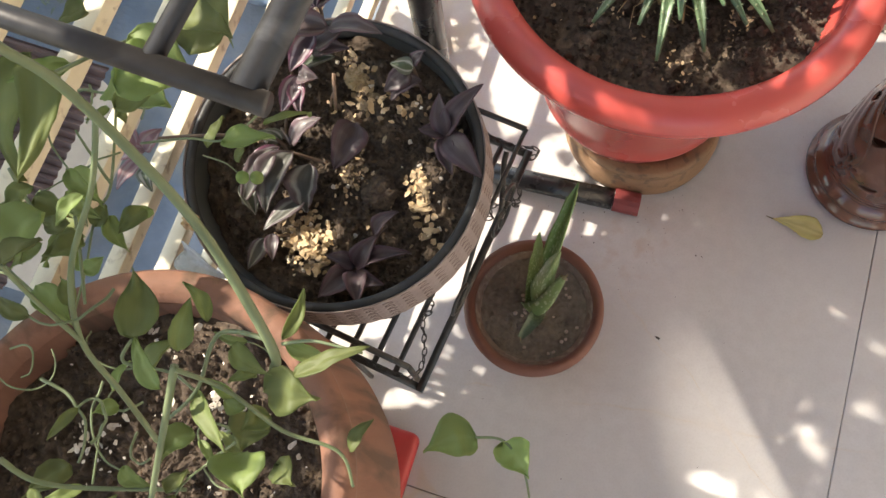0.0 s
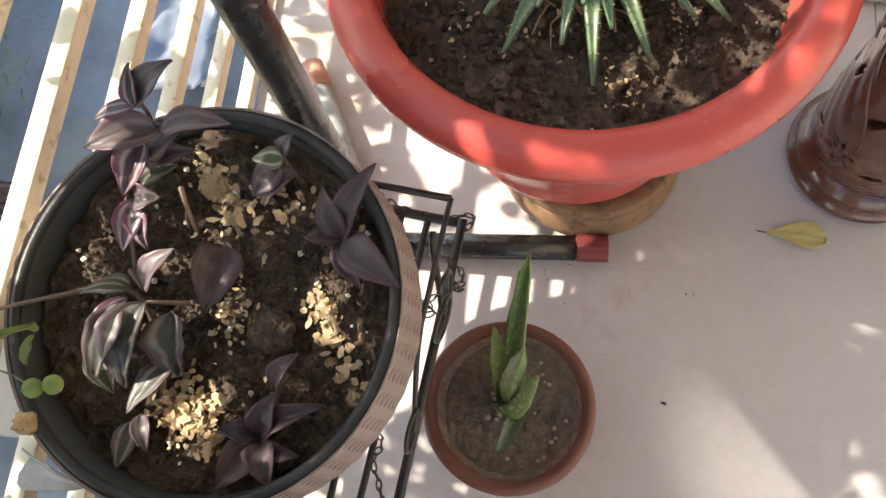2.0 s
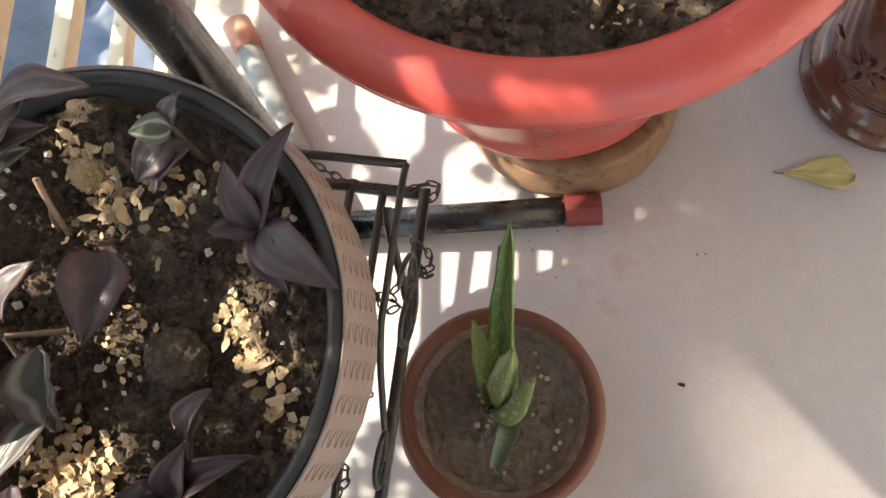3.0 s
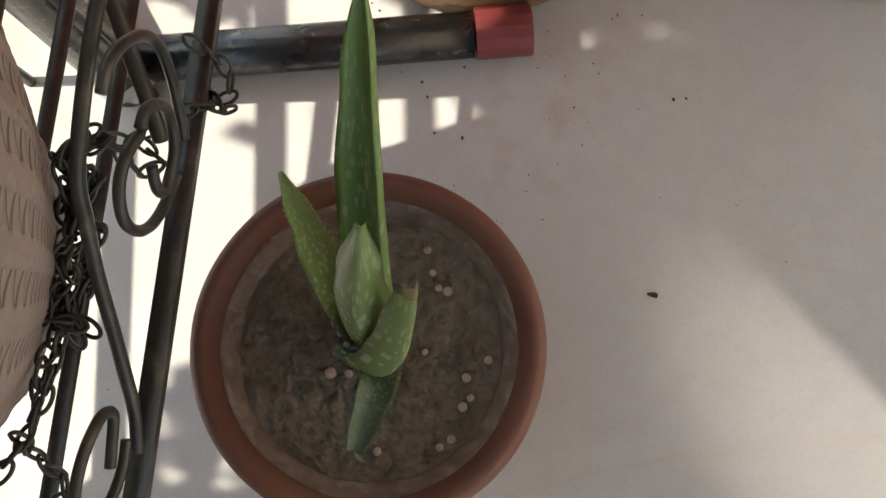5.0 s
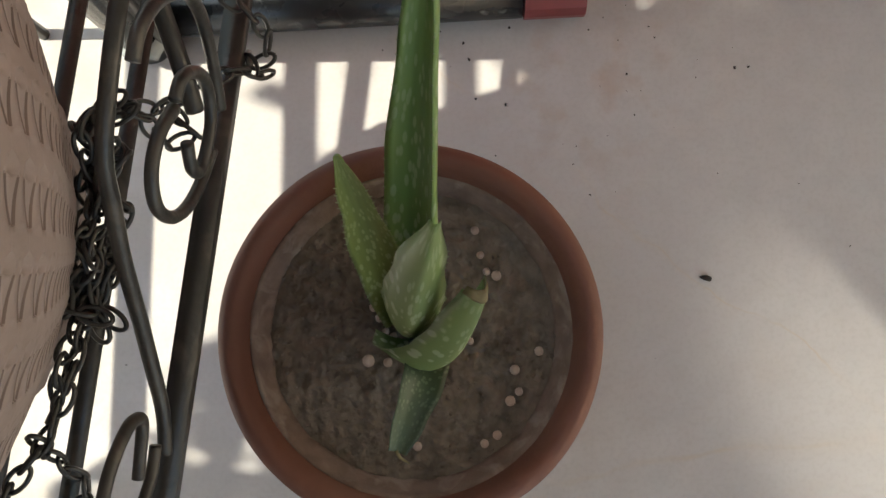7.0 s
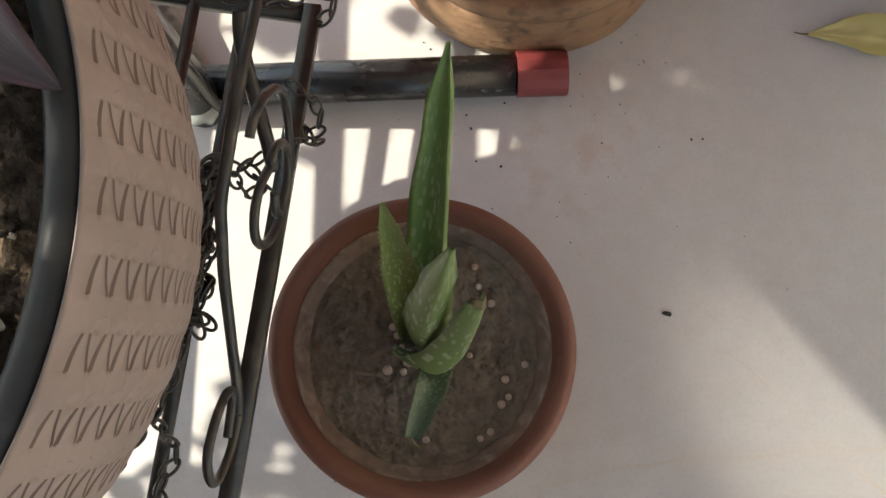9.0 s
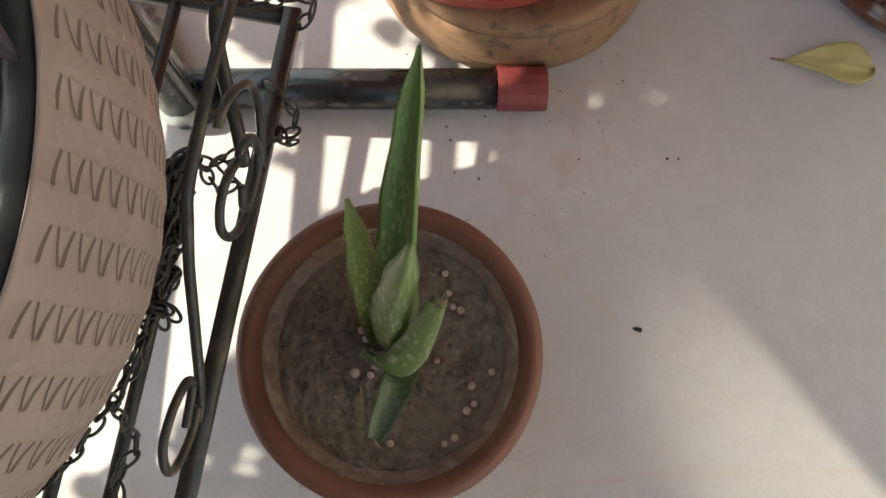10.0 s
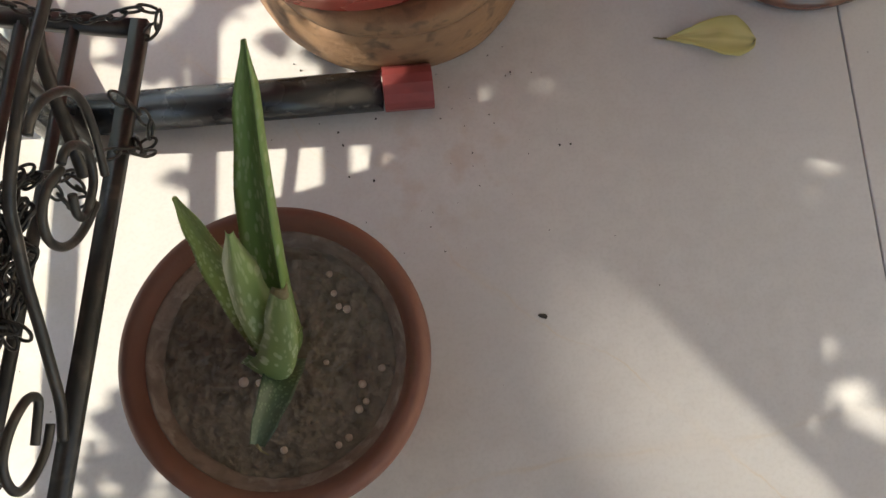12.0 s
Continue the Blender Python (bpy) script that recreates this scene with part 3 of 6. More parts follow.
def railing():
    rail = tagged(empty("railing", RAIL_X, 0.4, 0.0), "cream painted steel balcony railing with flat horizontal bars", "railing", kind="structure")
    for k in range(-5, 10):
        z = 0.3150 + 0.0755 * k
        angle_bar = bmesh.new()      # angle iron: a flat flange on top, an upright one in front
        ends = [[angle_bar.verts.new((x, y, z + h)) for x, h in ((-0.0160, 0.0), (-0.0020, 0.0), (-0.0020, -0.0150), (-0.0043, -0.0150), (-0.0043, -0.0023), (-0.0160, -0.0023))] for y in (-1.88, 1.88)]
        angle_bar.faces.new(ends[0])
        angle_bar.faces.new(ends[1][::-1])
        for i in range(6):
            angle_bar.faces.new((ends[0][i], ends[1][i], ends[1][(i + 1) % 6], ends[0][(i + 1) % 6]))
        bmesh.ops.bevel(angle_bar, geom=angle_bar.edges[:], offset=0.0006, segments=2, profile=0.5, affect="EDGES")
        part("bar", angle_bar, M_CREAM, rail)
    for y in (-1.85, -0.95, 1.05, 1.85):
        part("post", block(-0.045, y - 0.016, -0.1, -0.018, y + 0.016, 1.03, 0.002), M_CREAM, rail)
    part("handrail", block(-0.048, -1.88, 1.03, 0.008, 1.88, 1.06, 0.006, 3), M_CREAM, rail)


railing()


def yard():
    """What lies below, seen between the bars."""
    roof = tagged(empty("shed", -2.95, 0.75, -3.3), "low shed with a rusty brown corrugated sheet roof", "shed")
    bm = bmesh.new()
    rows = []
    for i in range(181):
        y = -0.62 + 1.24 * i / 180
        rows.append([bm.verts.new((x, y, 0.6 - 0.12 * x + 0.007 * math.sin(y * 2 * math.pi / 0.052))) for x in (-0.5, 0.5)])
    for a, b in zip(rows, rows[1:]):
        bm.faces.new((a[0], a[1], b[1], b[0]))
    bmesh.ops.solidify(bm, geom=bm.faces[:], thickness=0.004)
    part("roof_sheet", bm, M_SHEET, roof)
    part("shed_wall", block(-0.45, -0.57, 0, 0.45, 0.57, 0.52), M_WALL, roof, smooth=False)
    tarp = bmesh.new()
    g = [[tarp.verts.new((-2.3 + 0.05 * i, 2.05 + 0.05 * j, -3.0 + 0.10 * noise.noise((i * 0.35, j * 0.35, 3.0)))) for j in range(13)] for i in range(11)]
    for i in range(10):
        for j in range(12):
            tarp.faces.new((g[i][j], g[i + 1][j], g[i + 1][j + 1], g[i][j + 1]))
    bmesh.ops.solidify(tarp, geom=tarp.faces[:], thickness=0.006)
    cover = tagged(empty("tarpaulin", -2.05, 2.35, -3.3), "crumpled pale blue tarpaulin lying over yard clutter", "tarpaulin")
    part("sheet", tarp, M_TARP, cover).location = (2.05, -2.35, 3.3)
    part("crate", block(-0.12, -0.12, 0.0, 0.12, 0.12, 0.25, 0.01), M_WALL, cover, "box under the sheet")
    rng = random.Random(5)
    for px, py in ((-3.2, 2.0), (-3.5, 2.8), (-3.9, 1.7)):
        palm = tagged(empty("shrub", px, py, -3.3), "dark green leafy shrub in the yard below", "shrub", "shrubs in the yard")
        part("trunk", tube([(0, 0, 0), (0.02, 0.01, 0.3), (0.0, 0.03, 0.6)], 0.04, 8, taper=0.5), M_STEM, palm)
        crown = bmesh.new()
        crown.loops.layers.uv.new("uv")
        for k in range(620):
            a, e, r = rng.uniform(0, 6.28), rng.uniform(-0.6, 1.5), rng.uniform(0.05, 0.42)
            at = Vector((r * math.cos(a) * math.cos(e), r * math.sin(a) * math.cos(e), 0.42 + r * math.sin(e) * 0.7))
            d = Vector((rng.uniform(-1, 1), rng.uniform(-1, 1), rng.uniform(-0.5, 0.5))).normalized() * rng.uniform(0.04, 0.08)
            leaf = blade(at, at + d, rng.uniform(0.016, 0.028), 0.2, 0.1, 2, 3, "lance")
            me = bpy.data.meshes.new("tmp")
            leaf.to_mesh(me)
            leaf.free()
            crown.from_mesh(me)
            bpy.data.meshes.remove(me)
        part("crown", crown, M_FOLIAGE, palm)


yard()


# ---- red planter with its toothed aloe ----
def red_planter():
    x, y = 0.151, 0.408
    stand = tagged(empty("clay_stand", 0.1708, 0.3898, 0), "stained brown clay pot stand under the red planter", "pot stand")
    part("bowl", lathe([(0.0, 0.0), (0.078, 0.0), (0.0850, 0.0025), (0.0880, 0.008), (0.0890, 0.015), (0.0886, 0.024), (0.0872, 0.033), (0.0858, 0.0405), (0.0836, 0.0435), (0.0, 0.0435)], 128, 0.010, 0.0, 0.004), M_TERRA_BASE, stand)
    part("rim", lathe([(0.0825, 0.0432), (0.0846, 0.0442), (0.0852, 0.0490), (0.0842, 0.0540), (0.081, 0.0560), (0.060, 0.0560), (0.060, 0.0437), (0.0825, 0.0432)], 128, 0.010, 2.0, 0.006), M_TERRA_BASE, stand, "chipped paler clay rim")
    pot = tagged(empty("planter", x, y, 0.0565), "large red glossy plastic planter with a thick rolled rim", "planter")
    part("body", lathe([(0.0, 0.0), (0.088, 0.0), (0.094, 0.004), (0.1025, 0.03), (0.105, 0.032), (0.1055, 0.038), (0.104, 0.042), (0.112, 0.08), (0.122, 0.13), (0.130, 0.165), (0.133, 0.167), (0.1345, 0.173), (0.133, 0.178), (0.140, 0.205), (0.150, 0.240), (0.152, 0.252), (0.1485, 0.252), (0.146, 0.235), (0.136, 0.20), (0.115, 0.13), (0.10, 0.06), (0.0, 0.05)], 128), M_RED, pot)
    ring = []
    for k in range(22):
        a = 2 * math.pi * k / 22
        ring.append((0.1625 + 0.0155 * math.cos(a) - 0.002 * math.sin(a), 0.2555 + 0.0165 * math.sin(a)))
    ring.append(ring[0])
    part("rim", lathe(ring, 128), M_RED, pot, "smooth rolled red rim")
    bed = tagged(finish("soil", soil_bed(0.1475, 0.0, 210, 0.007, 0.0036, 3.0), M_SOIL), "dark moist potting soil filling the red planter", "soil", kind="stuff")
    bed.location = (x, y, 0.276)
    rng = random.Random(11)
    bm, bw = Heap(), Heap()
    for k in range(2000):
        r, a = 0.144 * math.sqrt(rng.random()), rng.uniform(0, 6.283)
        px, py = r * math.cos(a), r * math.sin(a)
        q = Vector((px + 3.0, py, 3.0))
        h = 0.007 * noise.fractal(q * 28, 1.0, 2.0, 3)
        chip(bm, (px, py, h + 0.001), rng.uniform(0.0006, 0.0026) * (2.2 if k % 19 == 0 else 1), rng, 0.75)
    for cx, cy, sd, cnt in ((0.068, -0.035, 0.009, 34), (-0.02, -0.045, 0.015, 24), (0.03, -0.095, 0.01, 26), (-0.105, -0.01, 0.014, 30), (-0.07, -0.05, 0.02, 12), (0.0, 0.0, 0.07, 24)):
        for k in range(cnt):
            px, py = rng.gauss(cx, sd), rng.gauss(cy, sd)
            if px * px + py * py > 0.0185:
                continue
            q = Vector((px + 3.0, py, 3.0))
            chip(bw, (px, py, 0.007 * noise.fractal(q * 28, 1.0, 2.0, 3) + 0.003), rng.uniform(0.0005, 0.0019), rng, 0.5)
    for nm, b, mt, lb in (("soil_crumbs", bm, M_CRUMB, "dark crumbs and clods on the planter soil"), ("dry_bits", bw, M_CHIP, "pale dry bark bits scattered on the soil")):
        ob = tagged(finish(nm, b, mt, smooth=False), lb, "soil", kind="stuff")
        ob.location = (x, y, 0.277)
    straw = bmesh.new()
    for k in range(46):
        a, r = rng.uniform(0, 6.28), rng.uniform(0.0, 0.05)
        p = Vector((r * math.cos(a), r * math.sin(a) - 0.02, 0.004 + rng.uniform(0, 0.01)))
        d = Vector((rng.uniform(-1, 1), rng.uniform(-1.2, 0.4), rng.uniform(-0.1, 0.25))).normalized() * rng.uniform(0.015, 0.04)
        tube([p, p + d * 0.5 + Vector((0, 0, 0.003)), p + d], rng.uniform(0.0005, 0.0013), 5, straw, 0.4, flat=0.5)
    ob = tagged(finish("dry_leaf_litter", straw, M_DRY), "dry straw-coloured dead leaf shreds on the soil", "litter", kind="stuff")
    ob.location = (x, y, 0.278)
    plant = tagged(empty("toothed_aloe", 0.152, 0.415, 0.278), "spiky green aloe rosette with pale teeth along its leaves", "plant")
    n = 56
    for k in range(n):
        a = 2.399963 * k
        inner = k / n
        reach = 0.112 - 0.06 * inner + rng.uniform(-0.006, 0.01)
        rise = 0.012 + 0.085 * inner ** 1.3 + rng.uniform(0, 0.012)
        b0 = Vector((0.010 * math.cos(a), 0.010 * math.sin(a), 0.004 + 0.028 * inner))
        tp = Vector((reach * math.cos(a), reach * math.sin(a), rise))
        width = rng.uniform(0.0155, 0.021)
        leaf = part("leaf", blade(b0, tp, width, 0.30, 0.16 + 0.1 * (1 - inner), 6, 14, "spike", 0, 0, 0.0028, k), M_AGAVE, plant)
        teeth = bmesh.new()
        d = (tp - b0)
        size = d.length
        d.normalize()
        side = d.cross(Vector((0, 0, 1))).normalized()
        up = side.cross(d)
        for s in (-1, 1):
            for j in range(2, 13):
                v = j / 14
                w = min(1, v / 0.05 + 0.8) * (1 - v ** 1.35)
                p = b0 + d * size * v + side * (s * 0.5 * width * w) + up * (0.30 * width * w + (0.16 + 0.1 * (1 - inner)) * size * math.sin(math.pi * v))
                tube([p - side * s * 0.0004, p + side * s * 0.0019 + d * 0.0010], 0.0008, 4, teeth, 0.15)
        part("teeth", teeth, M_TOOTH, leaf, smooth=False)


red_planter()


# ---- white woven planter with purple inch plants, on its wire stand ----
POT = pose(-0.0556, 0.1488, 0.1884, 5.3, -0.3, 0)      # the planter leans a little on its stand
BED = pose(-0.0524, 0.1540, 0.1958, 8.9, 0, 0) @ pose(0, 0, 0.112)      # its earth, heaped towards the back
HIGH = 0.1385


def woven_planter():
    pot = tagged(empty("woven_planter", 0, 0, 0), "round planter with pinkish white woven plastic sides and black rim", "planter")
    pot.matrix_world = POT
    # the moulded wickerwork: bands of slanted slits between plain bands, fifty round the side
    pitch, rows = 0.0079, 20
    f = np.array([0.0, 0.08, 0.16, 0.235, 0.25, 0.30, 0.36, 0.43, 0.50, 0.57, 0.64, 0.70, 0.75, 0.765, 0.84, 0.92])
    angle = np.radians(((np.arange(50)[:, None] + f[None, :] - 0.5) * 7.2 - 0.6).reshape(-1))
    f = np.tile(f, 50)[:, None]
    g = np.clip((f - 0.25) / 0.5, 0, 1)
    inside = ((f > 0.24) & (f < 0.76)).astype(float)
    c1, h1, c2, h2 = 0.20 * g, 0.098 - 0.040 * g, 0.84 - 0.34 * g, 0.072 - 0.010 * g
    low = c1 - h1
    knots = [low, low + 0.04, c1 + h1 - 0.04, c1 + h1, 0.5 * (c1 + h1 + c2 - h2), c2 - h2, c2 - h2 + 0.025, c2 + h2 - 0.025, c2 + h2, 0.5 * (c2 + h2 + 1 + low)]
    deep = np.array([0, 1, 1, 0, 0, 0, 1, 1, 0, 0], float)
    u = np.concatenate([k * np.ones_like(f) for k in knots], 1)
    sway = 0.10 * np.sin(np.repeat(np.arange(50), 16) * 2.3)[:, None]
    d = np.concatenate([(u + k + 0.75 - sway) * pitch for k in range(rows)], 1)
    d = np.concatenate([0 * f, 0 * f + 0.0015, 0 * f + 0.0035, np.maximum(d, 0.004), 0 * f + 0.163], 1)
    d = np.maximum.accumulate(d, 1)
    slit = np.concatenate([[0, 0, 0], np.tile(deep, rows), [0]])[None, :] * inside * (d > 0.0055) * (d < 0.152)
    wall_d = np.linspace(0.0, 0.163, 164)
    wall = np.interp(wall_d, (0.0, 0.020, 0.045, 0.075, 0.110, 0.145, 0.163), (0.1186, 0.1214, 0.1236, 0.1175, 0.1030, 0.0880, 0.0815))
    wall = np.convolve(np.pad(wall, 10, "edge"), np.ones(21) / 21, "valid")
    p = d / pitch + sway - 0.75
    seam = np.concatenate([[0, 0, 0], np.tile([0, 0, 0, 0, 0.6, 0, 0, 0, 0, 1], rows), [0]])[None, :] * (1 - inside)      # grooves between the strands
    strand = 0.00012 * np.cos(2 * math.pi * (p - 0.44)) * (0.7 + 0.3 * inside) + 0.00030 * np.cos(2 * math.pi * f)
    r = np.interp(d, wall_d, wall) + strand + 0.0010 * np.exp(-(d / 0.0022) ** 2) - 0.0004 * slit - 0.0007 * seam
    d[:, 0], r[:, 0] = -0.0008, 0.1184      # the rolled upper edge
    d[:, 1], r[:, 1] = -0.0026, 0.1196
    d[:, 2] = 0.0004
    verts = np.stack([r * np.cos(angle)[:, None], r * np.sin(angle)[:, None], HIGH - d], 2).reshape(-1, 3)
    around, w = d.shape
    a0, d0 = np.meshgrid(np.arange(around), np.arange(w - 1), indexing="ij")
    a1 = (a0 + 1) % around
    quads = np.stack([a0 * w + d0, a0 * w + d0 + 1, a1 * w + d0 + 1, a1 * w + d0], 2).reshape(-1, 4)
    me = bpy.data.meshes.new("woven_side")
    me.from_pydata(verts.tolist(), [], quads.tolist() + [[k * w + w - 1 for k in range(around)][::-1]])
    me.materials.append(M_WEAVE)
    me.materials.append(M_SLIT_DARK)
    # floors and walls of the slits take the dark brown
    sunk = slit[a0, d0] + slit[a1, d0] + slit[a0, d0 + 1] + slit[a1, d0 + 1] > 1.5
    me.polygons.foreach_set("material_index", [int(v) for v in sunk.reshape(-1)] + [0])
    me.polygons.foreach_set("use_smooth", [True] * len(me.polygons))
    side = new("woven_side", me)
    side.parent = pot
    side["label"] = "pinkish white woven-pattern plastic side with slits coloured dark brown"
    part("rim", lathe([(0.1180, 0.1310), (0.1186, 0.1350), (0.1187, 0.1385), (0.1174, 0.1402), (0.1152, 0.1408), (0.1128, 0.1404), (0.1116, 0.1390), (0.1112, 0.1365)], 128, 0.001), M_BLACKPOT, pot, "black plastic inner pot rim with pale patches")
    part("liner", lathe([(0.1113, 0.1372), (0.1106, 0.132), (0.106, 0.075)], 128, 0.006), M_LINER, pot, "black plastic inside of the inner pot")
    tab = blade((0, 0, 0), (0.045, -0.012, 0.006), 0.022, 0.5, 0.1, 6, 8, "strap", 20, 0.15, 0.0008, 3)
    ob = part("torn_wrapper", tab, M_WRAP, pot, "torn clear plastic wrapper caught at the rim")
    ob.location = (-0.100, -0.098, 0.117)
    lump = bmesh.new()
    bmesh.ops.create_icosphere(lump, subdivisions=3, radius=0.006)
    for v in lump.verts:
        v.co *= 1 + 0.5 * noise.noise(v.co * 180) + 0.35 * noise.noise(v.co * 520)
    ob = part("soil_lump", lump, M_CHIP, pot, "dry tan clod stuck on the rim", smooth=False)
    ob.location = (-0.090, -0.078, 0.143)
    bed = tagged(finish("soil", soil_bed(0.1115, 0.0, 210, 0.012, 0.0042, 9.0), M_SOIL), "dark crumbly soil with bark chips in the woven planter", "soil", kind="stuff")
    bed.matrix_world = BED
    rng = random.Random(21)
    chips, white, crumbs = Heap(), Heap(), Heap()

    def ground_at(px, py):
        return 0.012 * noise.fractal(Vector((px + 9.0, py, 9.0)) * 28, 1.0, 2.0, 3)

    for cx, cy, sd, cnt, s0, s1 in ((-0.0063, -0.063, 0.0085, 215, 0.0007, 0.0030), (-0.0187, -0.047, 0.006, 26, 0.0007, 0.0024), (0.066, 0.003, 0.0055, 60, 0.0008, 0.0034), (0.067, -0.011, 0.004, 14, 0.0016, 0.0042), (-0.0144, 0.0795, 0.0045, 60, 0.0010, 0.0030), (0.006, 0.064, 0.010, 34, 0.0010, 0.0034), (0.025, 0.065, 0.010, 14, 0.0008, 0.0030), (0.012, -0.010, 0.008, 34, 0.0006, 0.0020), (0.086, -0.030, 0.006, 13, 0.0012, 0.0040), (0.0477, 0.053, 0.012, 11, 0.0010, 0.0036), (0.07, 0.05, 0.012, 7, 0.001, 0.003), (0.0, 0.0, 0.055, 26, 0.0006, 0.0020)):
        for k in range(cnt):
            px, py = rng.gauss(cx, sd), rng.gauss(cy, sd)
            if px * px + py * py < 0.0106:
                chip(chips, (px, py, ground_at(px, py) + 0.0028 + (0.005 if sd < 0.009 else 0.0015) * rng.random()), rng.uniform(s0, s1), rng, 0.4)
    for k in range(50):
        r, a = 0.104 * math.sqrt(rng.random()), rng.uniform(0, 6.283)
        px, py = r * math.cos(a), r * math.sin(a)
        chip(white, (px, py, ground_at(px, py) + 0.0035), rng.uniform(0.0009, 0.0022), rng, 0.8)
    for k in range(2200):
        r, a = 0.106 * math.sqrt(rng.random()), rng.uniform(0, 6.283)
        px, py = r * math.cos(a), r * math.sin(a)
        chip(crumbs, (px, py, ground_at(px, py) + 0.0015), rng.uniform(0.0004, 0.0016) * (2.4 if k % 40 == 0 else 1), rng, 0.75)
    # the first ball's sunlit tone is put into its tan colour
    for at, size, k, lb in (((-0.064, 0.213, 0.3175), 0.0105, 1.0, "dry tan ball of earth with its sunlit tone put into the colour"), ((-0.017, 0.126, 0.309), 0.0130, 4.0, "dark clod of earth on the soil"), ((-0.146, 0.082, 0.290), 0.0120, 7.0, "dark clod of earth on the soil")):
        clod = bmesh.new()
        bmesh.ops.create_icosphere(clod, subdivisions=5, radius=size)
        for v in clod.verts:
            n = v.co.normalized()
            v.co *= 1 + 0.22 * noise.noise(n * 1.8 + Vector((k, 0, 0))) + 0.14 * noise.fractal(n * 6 + Vector((k, 0, 0)), 0.8, 2.0, 4)
            v.co.z *= 0.75
        tagged(finish("clod", clod, M_DRY if k == 1.0 else M_SOIL), lb, "soil clod", "clods in the woven planter").location = at
    for nm, b, mt, lb in (("bark_chips", chips, M_CHIP, "tan bark chips strewn over the dark soil"), ("perlite", white, M_PERLITE, "white perlite grains in the dark soil"), ("soil_crumbs", crumbs, M_CRUMB, "dark brown clods on the soil")):
        ob = tagged(finish(nm, b, mt, smooth=False), lb, "soil", kind="stuff")
        ob.matrix_world = BED


woven_planter()


def inch_plant(label, leaves, stems, mats):
    """leaves: base x, y, z, tip x, y, z and width. stems: points."""
    x, y = leaves[0][0], leaves[0][1]
    zs = 0.305 + 0.157 * (y - 0.1323)
    plant = tagged(empty("inch_plant", x, y, zs), label, "plant", "inch plants in the woven planter")
    off = Vector((x, y, zs))
    rng = random.Random(int(1000 * (x + 3) + 7000 * (y + 3)))
    for k, (bx, by, bz, tx, ty, tz, w) in enumerate(leaves):
        b, t = Vector((bx, by, bz)) - off, Vector((tx, ty, tz)) - off
        part("leaf", blade(b, t, w * 1.25, rng.uniform(0.12, 0.42), rng.uniform(0.06, 0.16), 8, 14, "lance", rng.uniform(-22, 22), rng.uniform(0.05, 0.16), 0.0006, k * 1.7 + x * 50), mats[k % len(mats)], plant)
    for s in stems:
        part("stem", tube(curve_points([Vector((p[0], p[1], p[2] + 0.157 * (p[1] - 0.1323))) - off for p in s], 6), 0.0017, 8, taper=0.7), M_STEM, plant)


STAR = [(0.022, 0.180, 0.326, 0.042, 0.218, 0.351, 0.016), (0.022, 0.180, 0.326, 0.010, 0.206, 0.342, 0.015), (0.021, 0.181, 0.324, 0.002, 0.177, 0.333, 0.013), (0.021, 0.181, 0.324, 0.037, 0.151, 0.325, 0.014), (0.022, 0.179, 0.327, 0.062, 0.150, 0.337, 0.02)]
BOTTOM = [(-0.016, 0.066, 0.301, -0.003, 0.089, 0.323, 0.016), (-0.014, 0.065, 0.301, 0.025, 0.084, 0.320, 0.014), (-0.017, 0.065, 0.301, -0.038, 0.066, 0.311, 0.014), (-0.014, 0.061, 0.301, 0.012, 0.056, 0.312, 0.012), (-0.015, 0.063, 0.301, -0.003, 0.037, 0.307, 0.016), (-0.017, 0.063, 0.301, -0.035, 0.034, 0.305, 0.018), (-0.008, 0.092, 0.312, 0.006, 0.111, 0.325, 0.013)]
TOP = [(-0.086, 0.228, 0.360, -0.043, 0.233, 0.361, 0.018), (-0.086, 0.228, 0.360, -0.128, 0.213, 0.363, 0.02), (-0.095, 0.235, 0.376, -0.071, 0.256, 0.391, 0.019), (-0.095, 0.234, 0.376, -0.096, 0.253, 0.391, 0.009), (-0.095, 0.234, 0.376, -0.121, 0.228, 0.370, 0.01)]
MIDDLE = [(-0.095, 0.215, 0.348, -0.073, 0.230, 0.360, 0.016), (-0.098, 0.223, 0.354, -0.110, 0.193, 0.340, 0.017), (-0.099, 0.214, 0.343, -0.068, 0.221, 0.349, 0.014), (-0.104, 0.204, 0.336, -0.079, 0.214, 0.343, 0.012)]
PINKISH = [(-0.103, 0.192, 0.339, -0.108, 0.162, 0.330, 0.015), (-0.103, 0.190, 0.339, -0.093, 0.164, 0.330, 0.013), (-0.103, 0.192, 0.339, -0.085, 0.192, 0.344, 0.014), (-0.094, 0.142, 0.322, -0.073, 0.164, 0.337, 0.017), (-0.103, 0.143, 0.322, -0.119, 0.145, 0.327, 0.011)]
MID = [(-0.050, 0.173, 0.322, -0.053, 0.130, 0.325, 0.025), (-0.087, 0.133, 0.330, -0.096, 0.084, 0.314, 0.026), (-0.073, 0.129, 0.325, -0.066, 0.094, 0.312, 0.025), (-0.101, 0.131, 0.331, -0.115, 0.085, 0.317, 0.018)]
PALE = [(-0.104, 0.141, 0.323, -0.128, 0.134, 0.332, 0.009), (-0.099, 0.134, 0.330, -0.122, 0.107, 0.321, 0.01), (-0.120, 0.102, 0.320, -0.104, 0.081, 0.312, 0.013)]
LOW = [(-0.069, 0.102, 0.317, -0.092, 0.070, 0.315, 0.016), (-0.087, 0.071, 0.308, -0.079, 0.050, 0.307, 0.01), (-0.092, 0.066, 0.307, -0.096, 0.039, 0.305, 0.012)]
